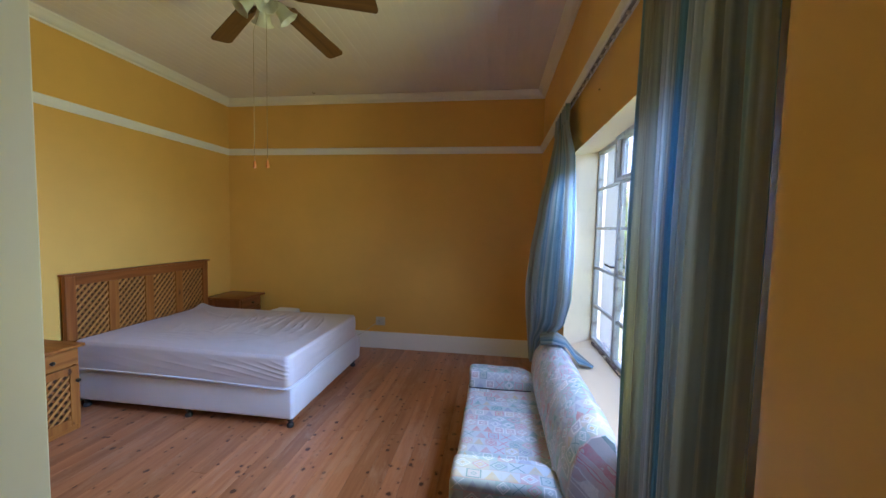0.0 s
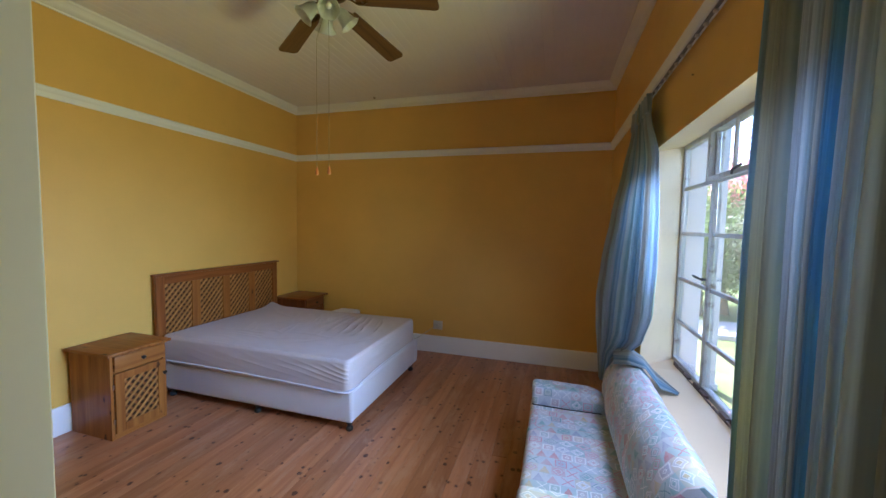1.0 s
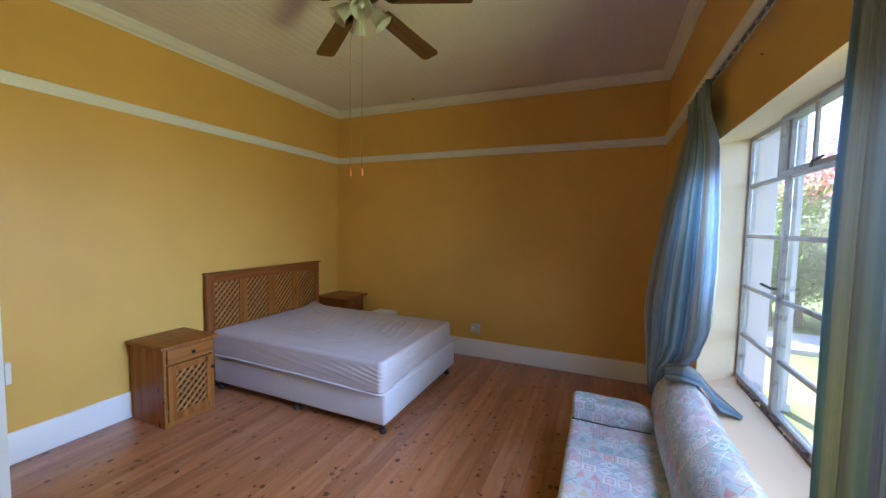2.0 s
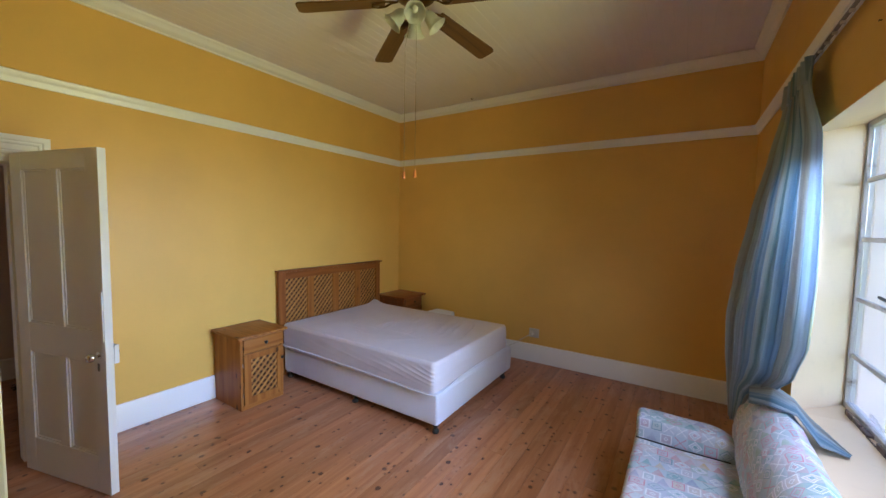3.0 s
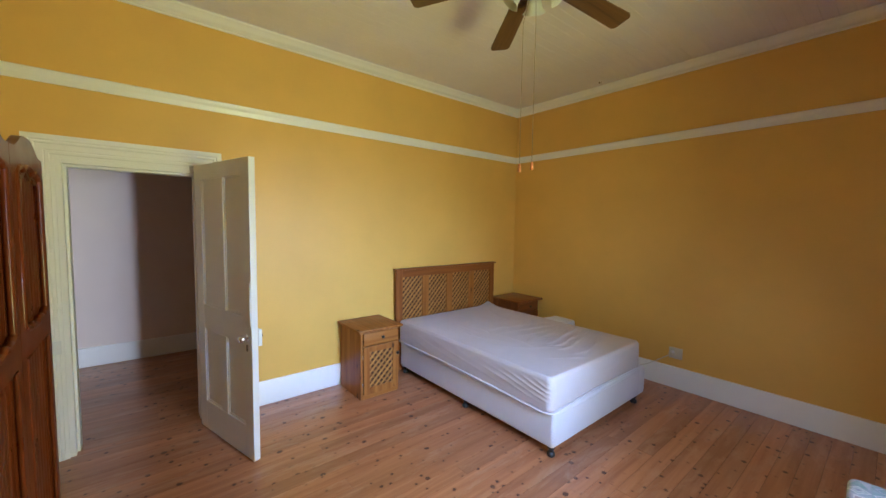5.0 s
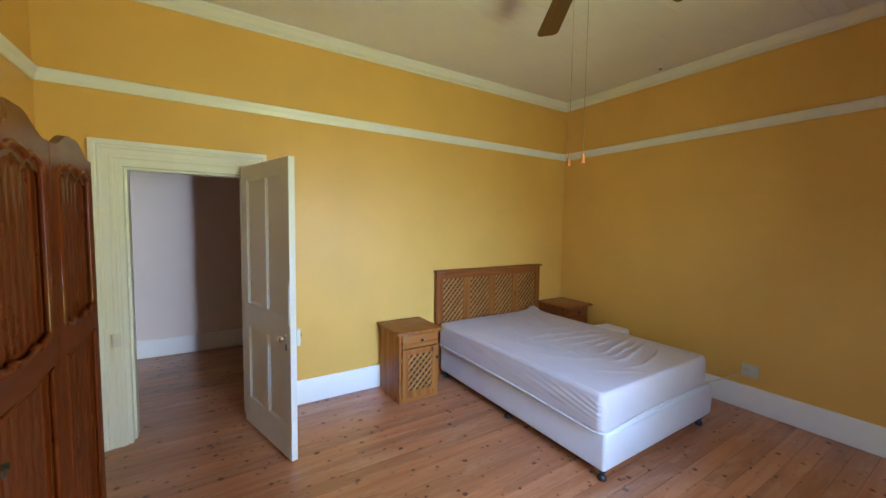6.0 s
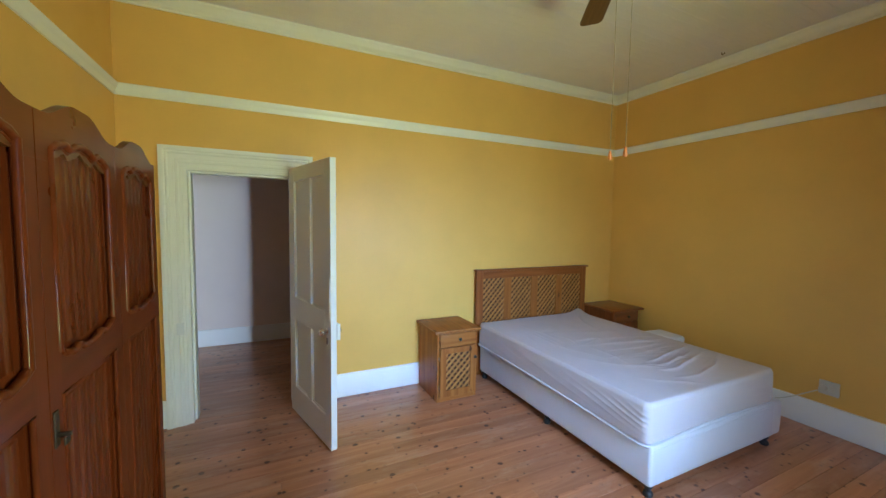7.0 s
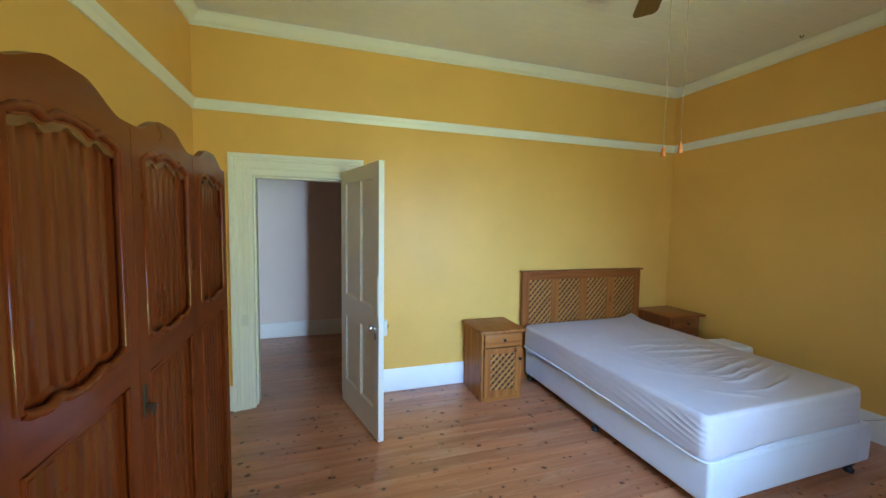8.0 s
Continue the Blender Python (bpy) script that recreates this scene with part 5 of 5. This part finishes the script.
def sofa():
    s = thing("sofa", (3.39, 2.06, 0), "low sofa in faded pastel geometric fabric under the window", "sofa")
    L = 1.44
    part("base", boxes(((0.03, 0.02, 0.06), (0.66, L - 0.02, 0.20)), bevel=0.01), sofa_wood, s)
    for x in (0.07, 0.60):
        for y in (0.07, L - 0.07):
            part("leg", boxes(((x - 0.03, y - 0.03, 0.0), (x + 0.03, y + 0.03, 0.0595)), bevel=0.004), sofa_wood, s)
    part("seat_cushion", cushion(bmesh.new(), (0.0, 0.02, 0.205), (0.60, L - 0.02, 0.40), 0.045, 2), sofa_flat, s, smooth=60)
    for y0, y1, sd in ((L - 0.20, L - 0.05, 5), (0.03, 0.23, 9)):
        arm = bmesh.new()
        box(arm, (0.005, y0, 0.385), (0.50, y1, 0.535), 0.03, 4)
        bmesh.ops.subdivide_edges(arm, edges=[e for e in arm.edges if e.calc_length() > 0.10], cuts=8, use_grid_fill=True)
        for v in arm.verts:
            k = max(0.0, (v.co.x - 0.36) / 0.14)
            if v.co.z > 0.46:
                v.co.z -= 0.055 * k * k
            v.co += noise.noise_vector(v.co * 7 + Vector((sd, 0, 0))) * 0.005
        # near-black tube drawn as the shade in the gap under the arm
        part("arm_gap_strip", tube(bmesh.new(), [(0.012, y0 + 0.002, 0.404), (0.25, y0 - 0.003, 0.402), (0.46, y0 + 0.004, 0.404)], 0.0045, 6), seam_shadow, s, "dark strip drawn as the shaded gap under the arm", 60)
        part("arm_cushion", arm, sofa_arm, s, "boxy bolster arm in matching fabric", 60)
    # thick rounded back
    prof = [(0.50, 0.36), (0.475, 0.45), (0.475, 0.54), (0.49, 0.64), (0.525, 0.725), (0.57, 0.78), (0.625, 0.797), (0.668, 0.765), (0.682, 0.69), (0.682, 0.36)]
    bm = bmesh.new()
    rings = []
    ny = 46
    for j in range(ny + 1):
        y = 0.04 + (L - 0.04) * j / ny
        e = min(1.0, min(j, ny - j) / 2.5)
        inset = 0.022 * (1 - math.sqrt(1 - (1 - e) ** 2))
        ring = []
        for x, z in prof:
            c = Vector((0.59, 0, 0.56))
            p = Vector((x, y, z))
            d = (p - Vector((c.x, y, c.z))).normalized()
            p -= d * inset
            wr = 0.007 * (1 - abs(noise.noise(Vector((x * 7 + y * 3, y * 9 - z * 6, 2.0))))) ** 3 + 0.004 * noise.noise(p * 8)
            ring.append(bm.verts.new(p + d * wr))
        rings.append(ring)
    for a, b in zip(rings, rings[1:]):
        for i in range(len(prof)):
            k = (i + 1) % len(prof)
            bm.faces.new((a[i], a[k], b[k], b[i]))
    bm.faces.new(rings[0])
    bm.faces.new(rings[-1])
    part("back_cushion", bm, sofa_back, s, "thick rounded back cushion", 50)
    return s


sofa()

# ---- curtains and track ----
track = thing("curtain_track", (XE - 0.035, 1.27, 2.462), "white curtain track fixed under the picture rail", "curtain track")
part("rail", boxes(((-0.010, 0.0, 0.0), (0.010, 2.55, 0.016)), bevel=0.002), white_plastic, track)
# dark grey strip drawn as the line of shade below the rail
part("rail_shade_strip", boxes(((-0.006, 0.002, -0.009), (0.006, 2.548, -0.0005))), rail_shade, track, "dark strip drawn as the shade line under the rail")
for i in range(16):
    y = 0.55 + 0.095 * i
    part("runner", boxes(((-0.008, y, -0.020), (0.008, y + 0.012, -0.0095)), bevel=0.001), cream_plastic, track)


def drape(parent, name, nu, nv, where, width, tall, shift=0.0, material=None):
    bm = bmesh.new()
    uv = bm.loops.layers.uv.new("UVMap")
    grid = [[bm.verts.new(where(i / nu, j / nv)) for i in range(nu + 1)] for j in range(nv + 1)]
    for j in range(nv):
        for i in range(nu):
            f = bm.faces.new((grid[j][i], grid[j][i + 1], grid[j + 1][i + 1], grid[j + 1][i]))
            for l, (a, b) in zip(f.loops, ((i, j), (i + 1, j), (i + 1, j + 1), (i, j + 1))):
                l[uv].uv = (shift + width * a / nu, tall * b / nv)
    ob = part(name, bm, material or curtain_cloth, parent, smooth=80)
    sol = ob.modifiers.new("thickness", "SOLIDIFY")
    sol.thickness = 0.0025
    return ob


def lerp(a, b, f):
    return a + (b - a) * f


def near_curtain():
    c = thing("curtain", (0, 0, 0), "full-length blue and grey striped curtain drawn to the side", "curtain", "window curtains")
    y_a, y_b = 1.97, 1.355
    swell = [(0.0, 0.005), (0.10, -0.020), (0.20, -0.012), (0.29, 0.034), (0.36, -0.018), (0.46, -0.024), (0.55, -0.030), (0.72, -0.034), (0.78, -0.004), (0.87, 0.026), (0.92, -0.006), (1.001, 0.020)]

    def where(u, v):
        z = lerp(2.45, 0.03, v)
        g = min(1.0, 0.45 + v * 1.6)
        at = min(max(u + 0.010 * math.sin(v * 4.2 + u * 3), 0.0), 1.0)
        for (u0, x0), (u1, x1) in zip(swell, swell[1:]):
            if at <= u1:
                f = (at - u0) / (u1 - u0)
                broad = lerp(x0, x1, f * f * (3 - 2 * f))
                break
        ph = u * 15.0 * 2 * math.pi + 2.2 * math.sin(u * 9 + 1.0) + 0.6 * math.sin(v * 2.6 + u * 5)
        fold = 0.012 * (0.6 + 0.4 * math.sin(u * 11)) * (1 - 2 * abs(math.sin(ph * 0.5)) ** 0.7)
        small = 0.0025 * math.sin(ph * 2.6 + 1 + 1.5 * v)
        pleat = max(0.0, 1 - v * 9) * 0.010 * math.sin(u * 95)
        x = 4.030 - 0.010 * v + (broad + fold + small) * g + pleat
        y = lerp(y_a, y_b, u) + 0.004 * math.cos(ph) * g - 0.03 * v * (1 - u) + 0.008 * math.sin(5 * v + 3 * u)
        return (min(x, XE - 0.02), y, z)

    drape(c, "curtain_cloth", 420, 60, where, 1.0, 2.4, 0.0, near_cloth)


near_curtain()


def far_curtain():
    c = thing("curtain", (0, 0, 0), "blue and grey striped curtain bunched over the sofa back", "curtain", "window curtains")
    keys = [  # v: left edge (x, y), right edge (x, y), z
        (0.0, (4.04, 3.70), (4.03, 3.24), 2.425),
        (0.06, (4.03, 3.72), (4.02, 3.18), 2.30),
        (0.20, (3.975, 3.70), (4.045, 3.05), 2.04),
        (0.36, (3.91, 3.66), (4.05, 3.00), 1.72),
        (0.52, (3.85, 3.62), (4.05, 2.985), 1.40),
        (0.65, (3.82, 3.60), (4.05, 3.02), 1.14),
        (0.76, (3.825, 3.60), (4.05, 3.21), 0.93),
        (0.84, (3.835, 3.60), (4.01, 3.31), 0.83),
        (0.91, (3.845, 3.60), (3.935, 3.37), 0.745),
        (1.0, (3.86, 3.60), (3.905, 3.53), 0.54)]

    def where(u, v):
        for a, b in zip(keys, keys[1:]):
            if v <= b[0] + 1e-9:
                f = (v - a[0]) / (b[0] - a[0])
                f2 = f * f * (3 - 2 * f) * 0.4 + f * 0.6
                lx, ly = lerp(a[1][0], b[1][0], f2), lerp(a[1][1], b[1][1], f2)
                rx, ry = lerp(a[2][0], b[2][0], f2), lerp(a[2][1], b[2][1], f2)
                z = lerp(a[3], b[3], f)
                break
        d = Vector((rx - lx, ry - ly))
        n = Vector((-d.y, d.x)).normalized()
        g = 0.4 + 0.6 * min(1, v * 3) if v < 0.8 else 1.0 - 2.2 * (v - 0.8)
        ph = u * 7.5 * 2 * math.pi + 1.4 * math.sin(u * 6) + 0.5 * math.sin(v * 4 + u * 3)
        wave = math.sin(ph)
        off = (0.033 + 0.014 * math.sin(u * 9 + 2)) * g * (0.55 * wave + 0.45 * (1 - 2 * abs(math.sin(ph * 0.5 + 0.6)) ** 0.7)) + 0.005 * g * math.sin(ph * 2.7 + v * 3)
        off += max(0.0, 1 - v * 5) * 0.011 * math.sin(u * 13 * 2 * math.pi)
        p = Vector((lx, ly)) + d * (u + 0.012 * math.cos(ph)) + n * off
        return (p.x, p.y, z + 0.012 * math.sin(u * 12 + 2) * v)

    drape(c, "curtain_cloth", 200, 70, where, 1.25, 2.0)

    # gathered heading with pinch pleats
    def heading(u, v):
        x, y, z = where(u, 0.055 * v)
        ph = u * 13 * 2 * math.pi
        return (x - 0.006 + 0.010 * math.sin(ph) * (1 - 0.8 * v), y + 0.006 * math.cos(ph), z + 0.012 * (1 - v) * (0.5 + 0.5 * math.sin(ph * 0.5)))

    drape(c, "heading", 160, 8, heading, 1.25, 0.12)

    # the tail laid over the sofa back onto the sill
    def tail(u, v):
        far_edge = [(3.915, 3.42, 0.80), (4.0, 3.335, 0.85), (4.07, 3.30, 0.815), (4.126, 3.25, 0.755), (4.21, 3.05, 0.716)]
        near_edge = [(3.90, 3.28, 0.76), (3.96, 3.15, 0.805), (4.045, 3.09, 0.808), (4.105, 3.00, 0.735), (4.195, 3.02, 0.713)]
        k = min(3, int(v * 4))
        f = v * 4 - k
        a = Vector(far_edge[k]).lerp(Vector(far_edge[k + 1]), f)
        b = Vector(near_edge[k]).lerp(Vector(near_edge[k + 1]), f)
        q = b.lerp(a, u)
        q.z += (0.014 * math.sin(u * 11 + v * 2) ** 2 + 0.006 * math.sin(u * 23 + v * 5) ** 2) * (1 - 0.75 * v)
        return q

    drape(c, "curtain_tail", 36, 40, tail, 0.30, 0.6, 0.33)


far_curtain()

# ---- outdoors ----
bm = bmesh.new()
n = 40
grid = [[bm.verts.new((4.3 + 80 * (i / n) ** 2, -60 + 130 * j / n, -0.35 + 0.10 * noise.noise(Vector((i * 0.4, j * 0.4, 0))) * min(1, i / 4))) for j in range(n + 1)] for i in range(n + 1)]
for i in range(n):
    for j in range(n):
        bm.faces.new((grid[i][j], grid[i + 1][j], grid[i + 1][j + 1], grid[i][j + 1]))
setting("ground", bm, lawn_mat, "sunlit grass outside the window", "lawn")
setting("ground_west", boxes(((-80, -60, -0.5), (4.3, 70, -0.36))), lawn_mat, "grass beneath and behind the house", "lawn")
setting("pavement", boxes(((4.46, -3, -0.34), (5.25, 6.6, -0.22)), bevel=0.01), paving, "pale concrete apron along the house wall", "pavement")
pillar = thing("veranda_pillar", (5.03, 5.65, -0.22), "grey plastered veranda pillar outside the window", "pillar")
part("shaft", boxes(((-0.10, -0.10, 0.10), (0.09, 0.10, 3.1)), bevel=0.01), pillar_paint, pillar)
part("plinth", boxes(((-0.12, -0.12, 0.0), (0.11, 0.12, 0.0995)), bevel=0.01), pillar_paint, pillar)
part("capital", boxes(((-0.12, -0.12, 3.1005), (0.11, 0.12, 3.2)), bevel=0.01), pillar_paint, pillar)

post = thing("veranda_post", (5.42, 6.02, -0.36), "slim pale grey square veranda post standing in the grass", "post")
part("pole", boxes(((-0.05, -0.05, 0.0), (0.05, 0.05, 3.3)), ((-0.022, -0.058, 0.2), (0.022, -0.0505, 3.2)), bevel=0.006), post_paint, post)
part("foot_block", boxes(((-0.075, -0.075, 0.0), (0.075, 0.075, 0.10)), bevel=0.01), post_paint, post)
setting("road", boxes(((5.7, 8.3, -0.4), (34, 9.5, -0.215)), bevel=0.02), paving, "pale gravel drive across the garden in full sun", "drive")


def tree(place, height, spread, count, seed, leaf, label, low=0.25, size=0.07):
    t = thing("tree", place, label, "tree")
    rng = random.Random(seed)
    bm = bmesh.new()

    def limb(a, b, r0, r1):
        m = (a + b) / 2 + Vector((rng.uniform(-1, 1), rng.uniform(-1, 1), 0)) * (b - a).length * 0.08
        pts = [a, m, b]
        rings = []
        for i, p in enumerate(pts):
            r = lerp(r0, r1, i / 2)
            rings.append([bm.verts.new(p + Vector((r * math.cos(q), r * math.sin(q), 0))) for q in [k * math.pi / 3 for k in range(6)]])
        for x, y in zip(rings, rings[1:]):
            for k in range(6):
                j = (k + 1) % 6
                bm.faces.new((x[k], x[j], y[j], y[k]))

    top = Vector((0, 0, height * 0.6))
    limb(Vector((0, 0, -0.1)), top, 0.05 + height * 0.02, 0.03)
    tips = []
    for i in range(9):
        a = rng.uniform(0, 6.28)
        s = Vector((0, 0, height * rng.uniform(low, 0.55)))
        e = s + Vector((math.cos(a) * spread * rng.uniform(0.5, 0.95), math.sin(a) * spread * rng.uniform(0.5, 0.95), height * rng.uniform(0.05, 0.4)))
        limb(s, e, 0.03, 0.008)
        tips += [e, s.lerp(e, 0.6)]
    tips.append(top + Vector((0, 0, height * 0.25)))
    part("trunk", bm, bark, t, smooth=50)
    bm = bmesh.new()
    for i in range(count):
        c = tips[rng.randrange(len(tips))] + Vector((rng.gauss(0, 1), rng.gauss(0, 1), rng.gauss(0, 0.8))) * spread * 0.22
        if c.z < 0.05:
            continue
        d = Vector((rng.gauss(0, 1), rng.gauss(0, 1), rng.gauss(0, 1))).normalized()
        o = d.orthogonal().normalized()
        ln = size * rng.uniform(0.6, 1.4)
        vs = [bm.verts.new(c + p) for p in (d * ln, o * ln * 0.4, -d * ln, -o * ln * 0.4)]
        bm.faces.new(vs)
    part("crown", bm, leaf, t)
    return t


for k, (px, py, hh, sp, cnt) in enumerate(((6.7, 10.4, 2.9, 1.3, 12000), (7.7, 12.4, 3.6, 1.7, 12000), (7.4, 10.9, 3.2, 1.5, 11000), (8.9, 11.6, 3.8, 1.7, 11000), (10.8, 11.2, 4.2, 1.8, 9000), (13.5, 16.0, 5.5, 2.4, 8000), (11.0, 18.0, 5.2, 2.3, 6000), (16.5, 14.0, 5.0, 2.4, 6000))):
    tree((px, py, -0.33), hh, sp, cnt, 11 + k, leaf_green, "green leafy garden shrub in bright sun", 0.15, 0.055)
tree((7.7, 10.2, -0.33), 4.9, 1.1, 3000, 31, leaf_pink, "pink flowering shrub in the garden", 0.5, 0.06)


def far_woods():
    rng = random.Random(77)
    bm = bmesh.new()
    for i in range(16000):
        a = rng.uniform(-0.3, 1.45)
        r = rng.uniform(30, 40)
        c = Vector((4 + r * math.cos(a), r * math.sin(a), rng.uniform(-0.3, 1) * rng.uniform(1.5, 3.8) + 0.9))
        d = Vector((rng.gauss(0, 1), rng.gauss(0, 1), rng.gauss(0, 1))).normalized()
        o = d.orthogonal().normalized()
        vs = [bm.verts.new(c + p) for p in (d * 0.45, o * 0.25, -d * 0.45, -o * 0.25)]
        bm.faces.new(vs)
    return bm


tagged(mesh_ob("hedge", far_woods(), leaf_green), "distant green garden hedge and trees", "hedge", "", "stuff")

# ---- floors, last ----
floor = setting("floor", boxes(((-0.0, YS - 0.25, -0.06), (XE + 0.01, YN + 0.01, -0.0215))), gap_dark, "varnished knotty pine floorboards", "floor")
boards(floor, 0.0, XE, YS - 0.26, YN, [(1.9, 3.0), (3.1, 1.8), (2.5, 2.4), (1.2, 3.7), (3.6, 1.3), (4.9,)])
hall_floor = setting("hall_floor", boxes(((HX, -3.1, -0.06), (-0.0, 4.0, -0.0215))), gap_dark, "varnished knotty pine floorboards of the hall", "floor")
boards(hall_floor, HX, 0.0, -3.1, 4.0, [(3.1, 4.0), (4.2, 2.9), (2.4, 2.6, 2.1), (3.5, 3.6)])
